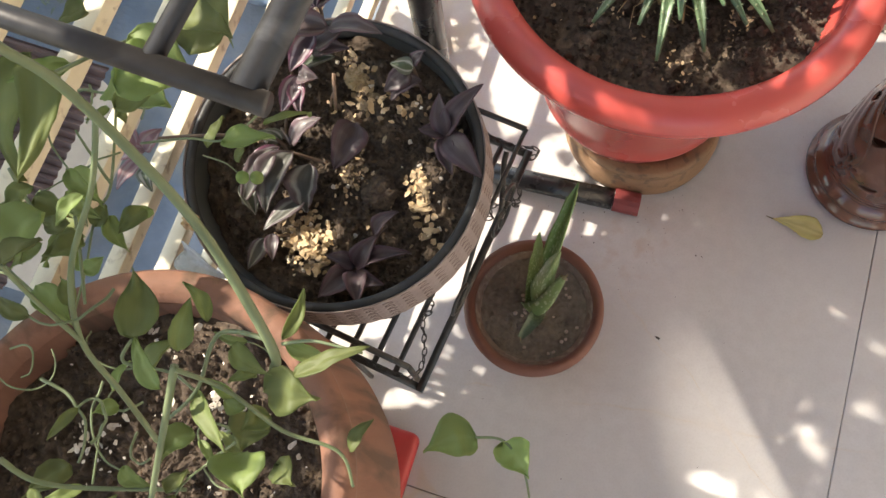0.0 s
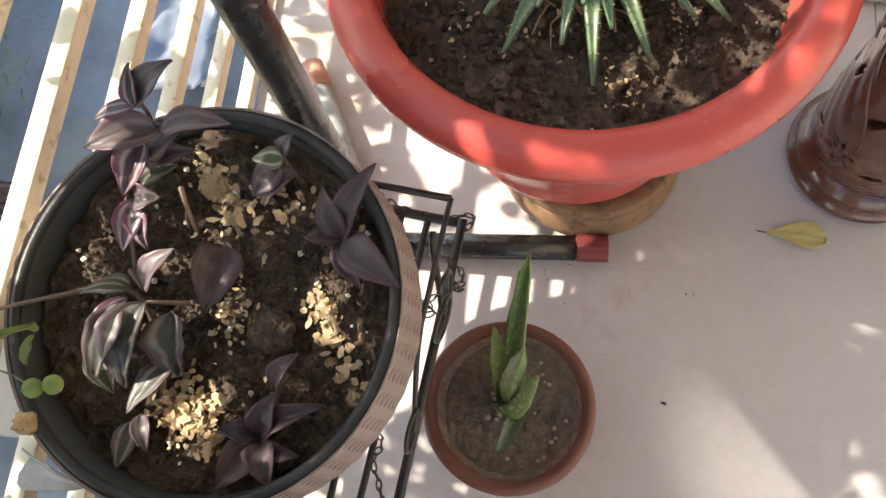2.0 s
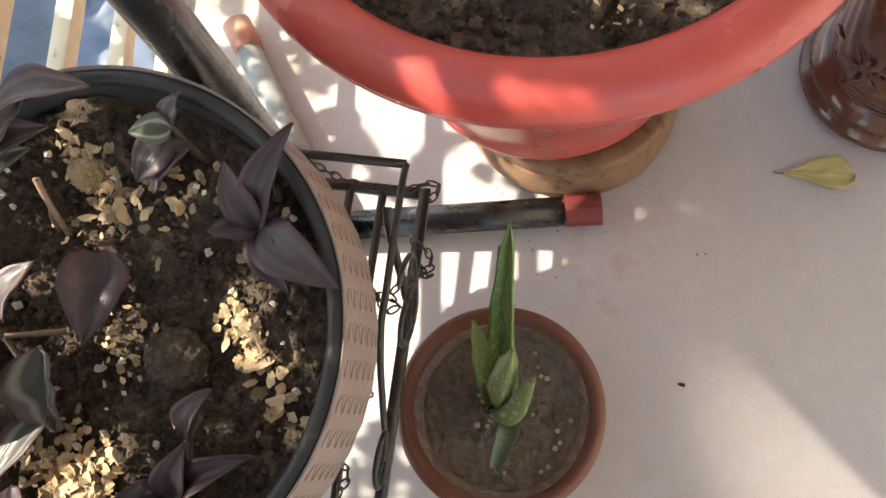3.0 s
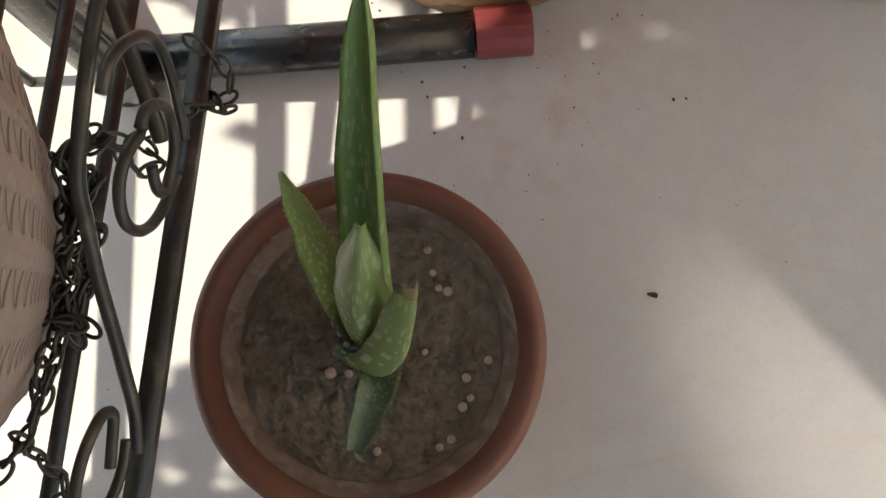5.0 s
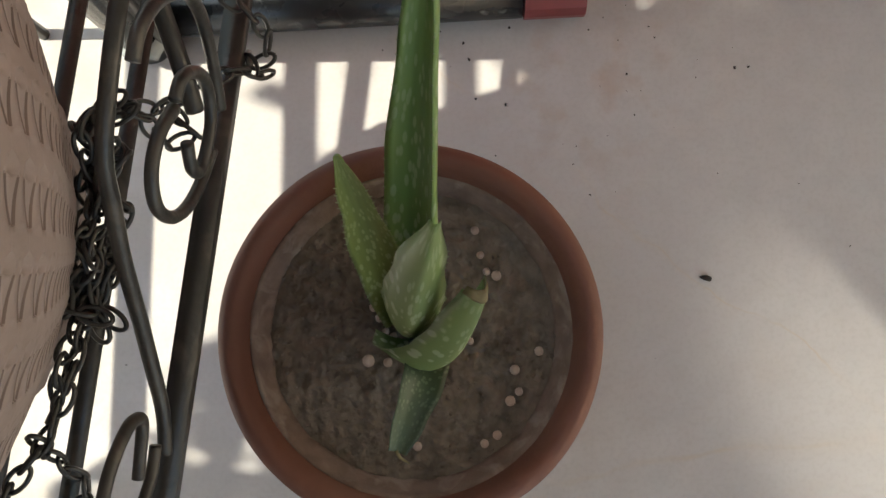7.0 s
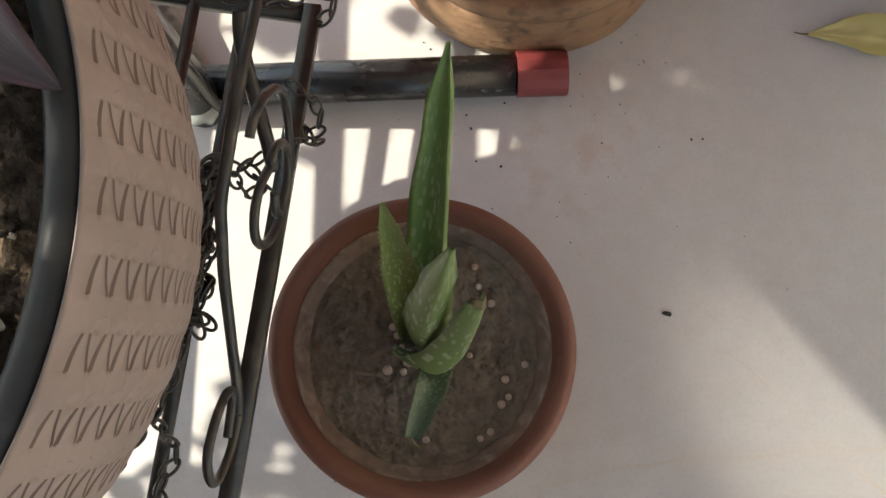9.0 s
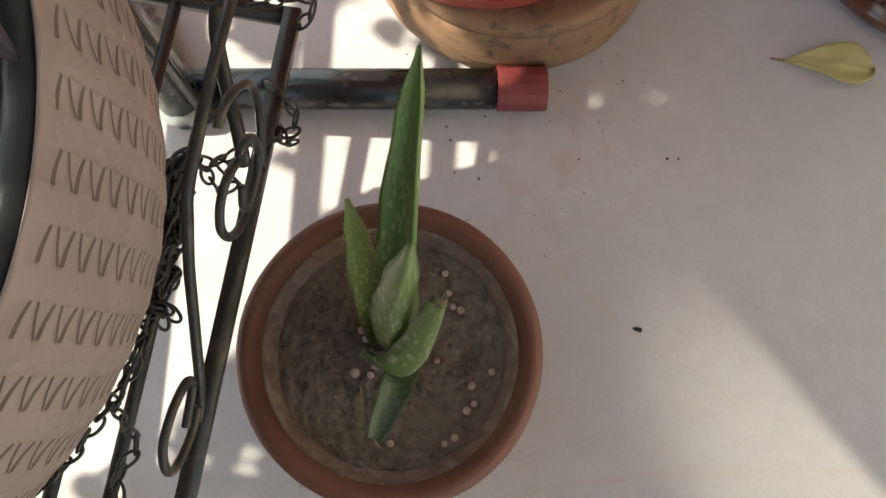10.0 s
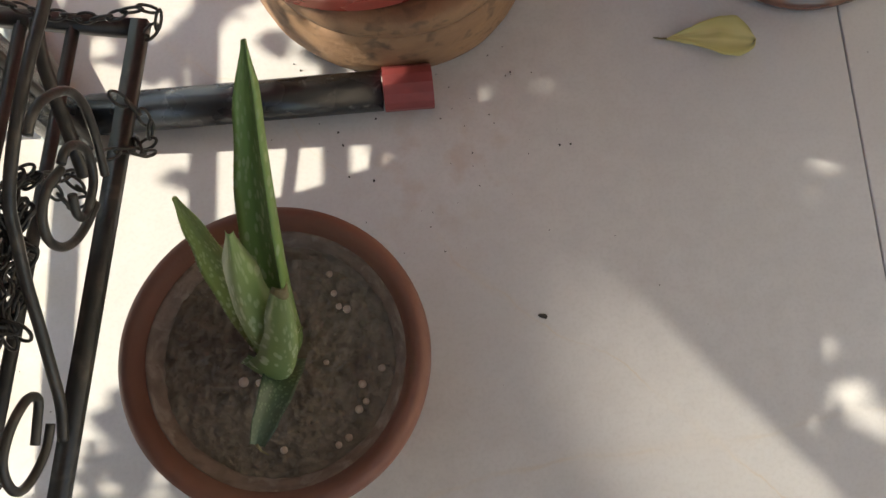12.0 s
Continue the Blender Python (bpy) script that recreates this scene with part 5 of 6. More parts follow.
def big_pot():
    pot = tagged(empty("large_clay_pot", BIG_X, BIG_Y, 0), "large weathered terracotta pot streaked with brown stains", "flower pot")
    part("body", lathe([(0.0, 0.0), (0.092, 0.0), (0.098, 0.004), (0.112, 0.07), (0.125, 0.15), (0.136, 0.23), (0.140, 0.28), (0.139, 0.33), (0.133, 0.37), (0.128, 0.39), (0.1295, 0.398), (0.1330, 0.405), (0.1335, 0.413), (0.130, 0.419), (0.122, 0.420), (0.1150, 0.416), (0.1125, 0.409)], 120, 0.008, 2.0), M_TERRA_BIG, pot)
    part("inner_wall", lathe([(0.1125, 0.409), (0.111, 0.39), (0.105, 0.34), (0.0, 0.34)], 96, 0.01, 4.0), M_TERRA_BIG, pot)
    bed = tagged(finish("soil", soil_bed(0.1115, 0.0, 200, 0.009, 0.0040, 22.0), M_SOIL), "dark soil with perlite in the large clay pot", "soil", kind="stuff")
    bed.location = (BIG_X, BIG_Y, 0.386)
    rng = random.Random(41)
    dark, white = Heap(), Heap()
    for k in range(800):
        r, a = 0.109 * math.sqrt(rng.random()), rng.uniform(0, 6.283)
        px, py = r * math.cos(a), r * math.sin(a)
        h = 0.009 * noise.fractal(Vector((px + 22.0, py, 22.0)) * 28, 1.0, 2.0, 3)
        chip(dark, (px, py, h + 0.0015), rng.uniform(0.0006, 0.0022) * (1.8 if k % 30 == 0 else 1), rng, 0.75)
    for cx, cy, sd, cnt in ((0.03, 0.055, 0.010, 46), (-0.045, 0.01, 0.010, 26), (-0.03, 0.085, 0.016, 16), (0.06, 0.03, 0.016, 14), (0.0, 0.02, 0.05, 34)):
        for k in range(cnt):
            px, py = rng.gauss(cx, sd), rng.gauss(cy, sd)
            if px * px + py * py < 0.0118:
                h = 0.009 * noise.fractal(Vector((px + 22.0, py, 22.0)) * 28, 1.0, 2.0, 3)
                chip(white, (px, py, h + 0.0032), 0.0005 + 0.0021 * rng.random() ** 2, rng, 0.5)
    for nm, b, mt, lb in (("soil_crumbs", dark, M_CRUMB, "dark clods on the large pot's soil"), ("perlite", white, M_PERLITE, "white perlite and pale bits on the soil")):
        ob = tagged(finish(nm, b, mt, smooth=False), lb, "soil", kind="stuff")
        ob.location = (BIG_X, BIG_Y, 0.387)
    tray = tagged(empty("plastic_tray", -0.03, -0.10, 0), "shallow red plastic tray beside the large clay pot", "tray")
    part("tray_shell", block(-0.07, -0.06, 0.0, 0.067, 0.072, 0.022, 0.009, 3), M_TRAY, tray)


big_pot()


# ---- glazed clay lantern, mosaic pot ----
def lantern():
    x, y = 0.4315, 0.4045
    lamp = tagged(empty("clay_lantern", x, y, 0), "brown glazed clay lantern with leaf cut-outs and vine relief", "lantern")
    part("base", lathe([(0.0, 0.0), (0.062, 0.0), (0.070, 0.003), (0.0725, 0.009), (0.071, 0.015), (0.0655, 0.018), (0.067, 0.023), (0.0665, 0.028), (0.062, 0.031), (0.060, 0.036), (0.0, 0.036)], 96, 0.006), M_GLAZE, lamp, "stepped glazed foot with a beaded edge")
    beads = bmesh.new()
    for k in range(64):
        a = 2 * math.pi * k / 64
        bmesh.ops.create_icosphere(beads, subdivisions=1, radius=0.0026, matrix=Matrix.Translation((0.0655 * math.cos(a), 0.0655 * math.sin(a), 0.0205)))
    part("beading", beads, M_GLAZE, lamp)
    # wall with holes: leaf-shaped cuts in rings and four-petal flowers
    n, rows, h0, h1 = 330, 180, 0.034, 0.34
    cuts = []
    for k in range(5):
        a0 = 2 * math.pi * k / 5 - 0.034
        for cz in (0.0775, 0.200):
            for q in range(6):
                cuts.append((a0 + (0.2 if cz > 0.2 else 0.0), cz, 2 * math.pi * q / 6 + 0.4, 0.0118, 0.0062))
        for i in range(3):
            cuts.append((a0 + 0.63, 0.070 + 0.085 * i, 0.5 + 0.9 * i, 0.0, 0.0100))
        for i in range(4):
            cuts.append((a0 + 0.32 * math.sin(i * 2.1 + 0.6), 0.140 + 0.05 * i, 0.9 + 0.5 * (i % 3), 0.0, 0.0125))

    def inside(a, z, r):
        for ca, cz, ang, off, ln in cuts:
            du = (a - ca + math.pi) % (2 * math.pi) - math.pi
            du *= r
            dz = z - cz
            if abs(du) > 0.03 or abs(dz) > 0.03:
                continue
            p = du * math.cos(ang) + dz * math.sin(ang) - off
            q = -du * math.sin(ang) + dz * math.cos(ang)
            if (p / ln) ** 2 + (q / (ln * 0.42)) ** 2 < 1:
                return True
        return False

    bm = bmesh.new()
    grid = []
    for j in range(rows + 1):
        z = h0 + (h1 - h0) * j / rows
        r = 0.0585 - 0.0075 * (j / rows) + 0.002 * math.sin(j / rows * 9)
        row = []
        for i in range(n):
            a = 2 * math.pi * i / n
            vine = math.sin(z * 120 + 4 * math.sin(a * 4)) * math.cos(a * 8 + z * 60)
            row.append((bm.verts.new(((r + 0.0007 * vine) * math.cos(a), (r + 0.0007 * vine) * math.sin(a), z)), a, z, r))
        grid.append(row)
    for j in range(rows):
        for i in range(n):
            p, q = grid[j][i], grid[j + 1][(i + 1) % n]
            if not inside(0.5 * (p[1] + (q[1] if q[1] > p[1] else q[1] + 2 * math.pi)), 0.5 * (p[2] + q[2]), p[3]):
                bm.faces.new((grid[j][i][0], grid[j][(i + 1) % n][0], grid[j + 1][(i + 1) % n][0], grid[j + 1][i][0]))
    bmesh.ops.delete(bm, geom=[v for v in bm.verts if not v.link_faces], context="VERTS")
    bmesh.ops.recalc_face_normals(bm, faces=bm.faces)
    bmesh.ops.solidify(bm, geom=bm.faces[:], thickness=0.004)
    part("pierced_wall", bm, M_GLAZE, lamp)
    for k in range(5):      # a raised edge round every petal of the flowers
        for cz, turn in ((0.0775, 0.0), (0.200, 0.2)):
            flower = bmesh.new()
            r = 0.0588 - 0.0075 * (cz - h0) / (h1 - h0)
            for q in range(6):
                ang = 2 * math.pi * q / 6 + 0.4
                ring = []
                for i in range(14):
                    e = 2 * math.pi * i / 14
                    p, w = 0.0118 + 0.0073 * math.cos(e), 0.0036 * math.sin(e)
                    a = 2 * math.pi * k / 5 - 0.034 + turn + (p * math.cos(ang) - w * math.sin(ang)) / r
                    ring.append(((r + 0.0012) * math.cos(a), (r + 0.0012) * math.sin(a), cz + p * math.sin(ang) + w * math.cos(ang)))
                tube(ring, 0.0008, 5, flower, closed=True)
            part("flower_relief", flower, M_GLAZE, lamp)
    for z, r in ((0.0405, 0.0592), (0.0455, 0.0590), (0.0505, 0.0588)):
        part("ring_relief", tube([(r * math.cos(2 * math.pi * i / 60), r * math.sin(2 * math.pi * i / 60), z) for i in range(60)], 0.0012, 6, closed=True), M_GLAZE, lamp)
    for k in range(4):
        a0 = 2 * math.pi * k / 4 + 3.6
        pts = []
        for i in range(30):
            t = i / 29
            a = a0 + 0.35 * math.sin(t * 8)
            r = 0.0595 - 0.0075 * t
            pts.append((r * math.cos(a), r * math.sin(a), 0.045 + 0.28 * t))
        part("vine_relief", tube(pts, 0.0016, 6, taper=0.7), M_GLAZE, lamp)
    part("lip", lathe([(0.047, 0.338), (0.052, 0.337), (0.055, 0.342), (0.053, 0.348), (0.048, 0.349), (0.046, 0.344), (0.047, 0.338)], 80), M_GLAZE, lamp)


lantern()


def mosaic_pot():
    x, y = 0.47, 0.70
    pot = tagged(empty("mosaic_pot", x, y, 0), "round pot covered in white and blue mosaic pebbles", "flower pot")
    part("core", lathe([(0.0, 0.0), (0.118, 0.0), (0.124, 0.008), (0.135, 0.2), (0.14, 0.26), (0.12, 0.26), (0.115, 0.2), (0.0, 0.2)], 96), M_GROUT, pot)
    rng = random.Random(51)
    meshes = []
    for mt in (M_MOSAIC_WHITE, M_MOSAIC_BLUE):
        for k in range(3):
            bm = bmesh.new()
            bmesh.ops.create_icosphere(bm, subdivisions=1, radius=1.0)
            for v in bm.verts:
                v.co = Vector((v.co.x * 0.0072, v.co.y * 0.0050, v.co.z * 0.0032)) * (1 + 0.25 * noise.noise(v.co * 1.5 + Vector((k, 0, 0))))
            ob = part("pebble", bm, mt, pot)
            meshes.append(ob.data)
            ob.matrix_basis = pose(0.128 * math.cos(4.0 + 0.4 * k), 0.128 * math.sin(4.0 + 0.4 * k), 0.215 if mt == M_MOSAIC_WHITE else 0.226)
    for j in range(16):
        z = 0.010 + 0.0118 * j
        r = 0.1245 + 0.055 * z
        for i in range(26):
            a = math.pi + (i + 0.5 * (j % 2)) * 0.083 + rng.uniform(-0.01, 0.01)
            if rng.random() > 0.72 and j > 8:
                continue
            blue = rng.random() < 0.12
            ob = new("pebble", meshes[rng.randrange(3) + (3 if blue else 0)])
            ob.parent = pot
            ob.matrix_basis = pose(r * math.cos(a), r * math.sin(a), z, 90, 0, math.degrees(a) + 90) @ pose(0, 0, 0, 0, 0, rng.uniform(-40, 40))


mosaic_pot()


# ---- the vine in the large clay pot ----
LEAF_RNG = random.Random(5)


def vine():
    plant = tagged(empty("climbing_vine", BIG_X, BIG_Y, 0.386), "thin green climbing vine with pointed oval leaves", "plant")
    o = Vector((BIG_X, BIG_Y, 0.386))
    rng = random.Random(61)

    def stem(pts, r, taper=0.7, label=""):
        part("stem", tube(curve_points([Vector(p) - o for p in pts], 8), r * 0.66, 8, taper=taper), M_VINE_STEM, plant, label)

    def leaf(base, tip, width, shape="oval", roll=0.0, sag=0.08, fold=0.16):
        part("leaf", blade(Vector(base) - o, Vector(tip) - o, width * LEAF_RNG.uniform(0.78, 1.0), fold * LEAF_RNG.uniform(0.5, 1.6), sag, 8, 16, "point" if shape == "oval" else shape, roll + LEAF_RNG.uniform(-14, 14), 0.17, 0.0003, rng.uniform(0, 50), LEAF_RNG.uniform(-0.11, 0.11)), M_VINE, plant)

    for s in VINE_MAIN + VINE_SIDE + VINE_THIN:
        stem(*s)
    for l in VINE_LEAVES:
        leaf(*l)
    for l in VINE_LEAVES_HIGH + VINE_LEAVES_NEAR:
        leaf(*l)
    for pts, r, _ in VINE_MAIN + VINE_SIDE + VINE_THIN:
        if pts[0][0] > 0.1:
            continue
        line = curve_points([Vector(p) for p in pts], 5)
        for q in line[::4]:
            if rng.random() < 0.45:
                d = Vector((rng.uniform(-1, 1), rng.uniform(-1, 1), rng.uniform(-0.4, 0.4))).normalized()
                mid = q + d * rng.uniform(0.004, 0.010)
                part("stem", tube([q, mid], 0.0006, 5), M_VINE_STEM, plant)
                leaf(mid, mid + d * rng.uniform(0.012, 0.024), rng.uniform(0.007, 0.013), rng.choice(["oval", "lance"]), rng.uniform(-40, 40))
    for k in range(26):      # fine curling tendrils and side shoots
        x0, y0 = (rng.uniform(-0.17, -0.03), rng.uniform(-0.10, 0.09)) if k % 3 else (rng.uniform(-0.06, 0.05), rng.uniform(-0.13, -0.03))
        z0 = rng.uniform(0.45, 0.58)
        a, size, curl = rng.uniform(0, 6.28), rng.uniform(0.02, 0.055), rng.uniform(-2.5, 2.5)
        pts = [(x0, y0, z0)]
        for j in range(1, 9):
            a += curl * 0.12 * j / 3
            pts.append((pts[-1][0] + size / 8 * math.cos(a), pts[-1][1] + size / 8 * math.sin(a), pts[-1][2] + rng.uniform(-0.002, 0.003)))
        stem(pts, rng.uniform(0.0008, 0.0014))
        if k % 3 == 0:
            e = Vector(pts[-1])
            leaf(e, e + Vector((0.018 * math.cos(a), 0.018 * math.sin(a), 0.003)), rng.uniform(0.006, 0.010), "lance", rng.uniform(-30, 30))
    for x, y, z in ((-0.059, 0.065, 0.458), (-0.050, 0.067, 0.459)):
        bm = bmesh.new()
        bmesh.ops.create_icosphere(bm, subdivisions=2, radius=0.0042)
        ob = part("berry", bm, M_VINE, plant, "small round green berry")
        ob.location = Vector((x, y, z)) - o


VINE_MAIN = [
    ([(0.035, -0.044, 0.560), (0.043, -0.038, 0.598), (0.018, -0.012, 0.630), (-0.002, 0.002, 0.660), (-0.021, 0.011, 0.690), (-0.028, 0.010, 0.710), (-0.035, 0.011, 0.730)], 0.0034, 0.7),
    ([(-0.028, -0.091, 0.500), (-0.041, -0.074, 0.530), (-0.052, -0.058, 0.562), (-0.047, -0.034, 0.600), (-0.035, -0.004, 0.630), (-0.026, 0.015, 0.660)], 0.0024, 0.7),
    ([(-0.052, -0.058, 0.562), (-0.057, -0.049, 0.600), (-0.055, -0.043, 0.630)], 0.002, 0.7),
    ([(0.010, -0.057, 0.600), (0.006, -0.077, 0.580), (0.000, -0.108, 0.550), (-0.004, -0.125, 0.530)], 0.0026, 0.7),
    ([(0.043, -0.036, 0.598), (0.018, -0.039, 0.590), (0.014, -0.062, 0.580), (0.003, -0.077, 0.570)], 0.0016, 0.7),
]
VINE_SIDE = [
    ([(0.011, -0.058, 0.600), (0.026, -0.059, 0.580), (0.048, -0.067, 0.560), (0.072, -0.068, 0.550), (0.081, -0.080, 0.540)], 0.0016, 0.7),
    ([(0.121, -0.039, 0.460), (0.136, -0.038, 0.485), (0.149, -0.048, 0.485), (0.157, -0.062, 0.470)], 0.0012, 0.7),
    ([(-0.072, -0.117, 0.550), (-0.059, -0.122, 0.540), (-0.039, -0.119, 0.530), (0.003, -0.106, 0.520)], 0.0022, 0.7),
    ([(-0.091, 0.050, 0.520), (-0.057, 0.053, 0.540), (-0.022, 0.048, 0.570), (0.004, 0.057, 0.600)], 0.0011, 0.7),
    ([(-0.022, -0.051, 0.578), (-0.023, -0.061, 0.575), (-0.004, -0.059, 0.570), (0.011, -0.063, 0.575)], 0.0013, 0.7),
]
VINE_THIN = [
    ([(-0.114, 0.067, 0.52), (-0.097, 0.023, 0.52), (-0.098, 0.006, 0.52), (-0.09, -0.024, 0.52), (-0.08, -0.047, 0.53)], 0.0013, 0.7),
    ([(-0.132, 0.01, 0.55), (-0.11, -0.006, 0.55), (-0.091, -0.018, 0.54), (-0.08, -0.046, 0.53)], 0.0016, 0.7),
    ([(-0.126, -0.032, 0.54), (-0.106, -0.04, 0.54), (-0.081, -0.051, 0.53)], 0.0014, 0.7),
    ([(-0.124, 0.048, 0.56), (-0.118, 0.029, 0.55), (-0.1, 0.014, 0.54), (-0.093, -0.003, 0.53)], 0.0009, 0.7),
    ([(-0.048, 0.024, 0.66), (-0.044, 0.039, 0.65), (-0.05, 0.066, 0.62)], 0.0014, 0.7),
    ([(-0.087, 0.071, 0.460), (-0.071, 0.070, 0.460), (-0.059, 0.065, 0.458)], 0.0008, 0.7),
    ([(-0.103, 0.018, 0.550), (-0.076, -0.014, 0.560), (-0.059, -0.042, 0.560)], 0.0016, 0.7),
    ([(-0.095, -0.132, 0.410), (-0.094, -0.100, 0.430)], 0.0012, 0.7),
    ([(0.047, -0.036, 0.598), (0.061, -0.032, 0.605), (0.080, -0.031, 0.605)], 0.0012, 0.7),
]
VINE_LEAVES = [
    ((-0.022, -0.051, 0.578), (-0.032, -0.023, 0.584), 0.019, "oval", 10),
    ((-0.018, -0.063, 0.56), (-0.009, -0.043, 0.566), 0.013, "oval", -15),
    ((0.011, -0.063, 0.575), (0.035, -0.082, 0.581), 0.013, "lance", 20),
    ((0.059, -0.047, 0.61), (0.084, -0.029, 0.616), 0.010, "lance", -20),
    ((0.021, -0.041, 0.58), (0.043, -0.048, 0.586), 0.012, "oval", 0),
    ((0.040, -0.054, 0.575), (0.064, -0.051, 0.581), 0.022, "oval", 15),
    ((0.025, -0.064, 0.53), (0.026, -0.082, 0.536), 0.021, "oval", -10),
    ((0.018, -0.037, 0.605), (0.005, -0.026, 0.611), 0.009, "lance", 25),
    ((-0.005, -0.080, 0.52), (-0.012, -0.097, 0.526), 0.018, "oval", 10),
    ((0.034, -0.080, 0.55), (0.041, -0.098, 0.556), 0.030, "oval", -5),
    ((0.034, -0.083, 0.5), (0.047, -0.090, 0.506), 0.016, "oval", 20),
    ((-0.055, -0.113, 0.52), (-0.068, -0.133, 0.526), 0.018, "oval", 15),
]
VINE_LEAVES_HIGH = [
    ((-0.020, 0.062, 0.65), (0.007, 0.058, 0.656), 0.021, "heart", 0),
    ((-0.039, 0.038, 0.64), (-0.009, 0.029, 0.646), 0.025, "heart", 10),
    ((-0.040, 0.019, 0.68), (-0.022, -0.021, 0.686), 0.016, "heart", -30),
    ((-0.008, 0.037, 0.6), (0.015, 0.043, 0.606), 0.012, "oval", 5),
    ((-0.102, 0.017, 0.55), (-0.074, 0.004, 0.556), 0.013, "oval", 15),
    ((-0.092, 0.026, 0.48), (-0.102, 0.004, 0.486), 0.014, "oval", 0),
    ((-0.047, -0.021, 0.6), (-0.057, -0.033, 0.606), 0.013, "oval", 20),
    ((-0.063, -0.042, 0.62), (-0.048, -0.028, 0.626), 0.016, "oval", -10),
    ((0.035, -0.063, 0.54), (0.026, -0.073, 0.546), 0.013, "oval", 10),
    ((0.121, -0.039, 0.46), (0.097, -0.055, 0.466), 0.031, "oval", 8),
    ((0.136, -0.039, 0.485), (0.153, -0.052, 0.491), 0.021, "oval", -5),
]
VINE_LEAVES_NEAR = [
    ((-0.004, 0.068, 0.64), (-0.035, 0.068, 0.632), 0.021, "oval", -20),
    ((-0.004, 0.016, 0.69), (0.014, 0.025, 0.682), 0.021, "oval", 17),
    ((-0.041, 0.055, 0.64), (-0.014, 0.049, 0.632), 0.016, "oval", 14),
    ((-0.093, 0.079, 0.6), (-0.11, 0.073, 0.592), 0.016, "oval", 11),
    ((-0.07, -0.014, 0.6), (-0.088, -0.041, 0.592), 0.030, "oval", 8),
    ((-0.08, -0.011, 0.55), (-0.098, -0.03, 0.542), 0.015, "oval", 5),
    ((-0.092, -0.04, 0.55), (-0.071, -0.052, 0.542), 0.015, "oval", 2),
    ((-0.11, 0.018, 0.54), (-0.089, 0.01, 0.532), 0.013, "oval", -1),
    ((-0.113, -0.0, 0.55), (-0.096, -0.003, 0.542), 0.013, "oval", -4),
    ((-0.101, -0.001, 0.52), (-0.125, 0.003, 0.512), 0.010, "oval", -7),
    ((-0.086, 0.041, 0.630), (-0.086, -0.005, 0.600), 0.026, "oval", 10),
    ((-0.051, 0.097, 0.600), (-0.021, 0.081, 0.605), 0.024, "oval", -12),
    ((-0.039, 0.066, 0.610), (-0.058, 0.035, 0.600), 0.026, "oval", 14),
    ((-0.094, -0.001, 0.580), (-0.101, -0.015, 0.580), 0.016, "lance", 0),
    ((-0.085, 0.003, 0.570), (-0.063, -0.004, 0.570), 0.012, "lance", 20),
    ((-0.056, 0.010, 0.550), (-0.064, -0.005, 0.550), 0.014, "lance", -15),
    ((-0.089, 0.013, 0.570), (-0.066, 0.003, 0.570), 0.011, "lance", 12),
]
vine()


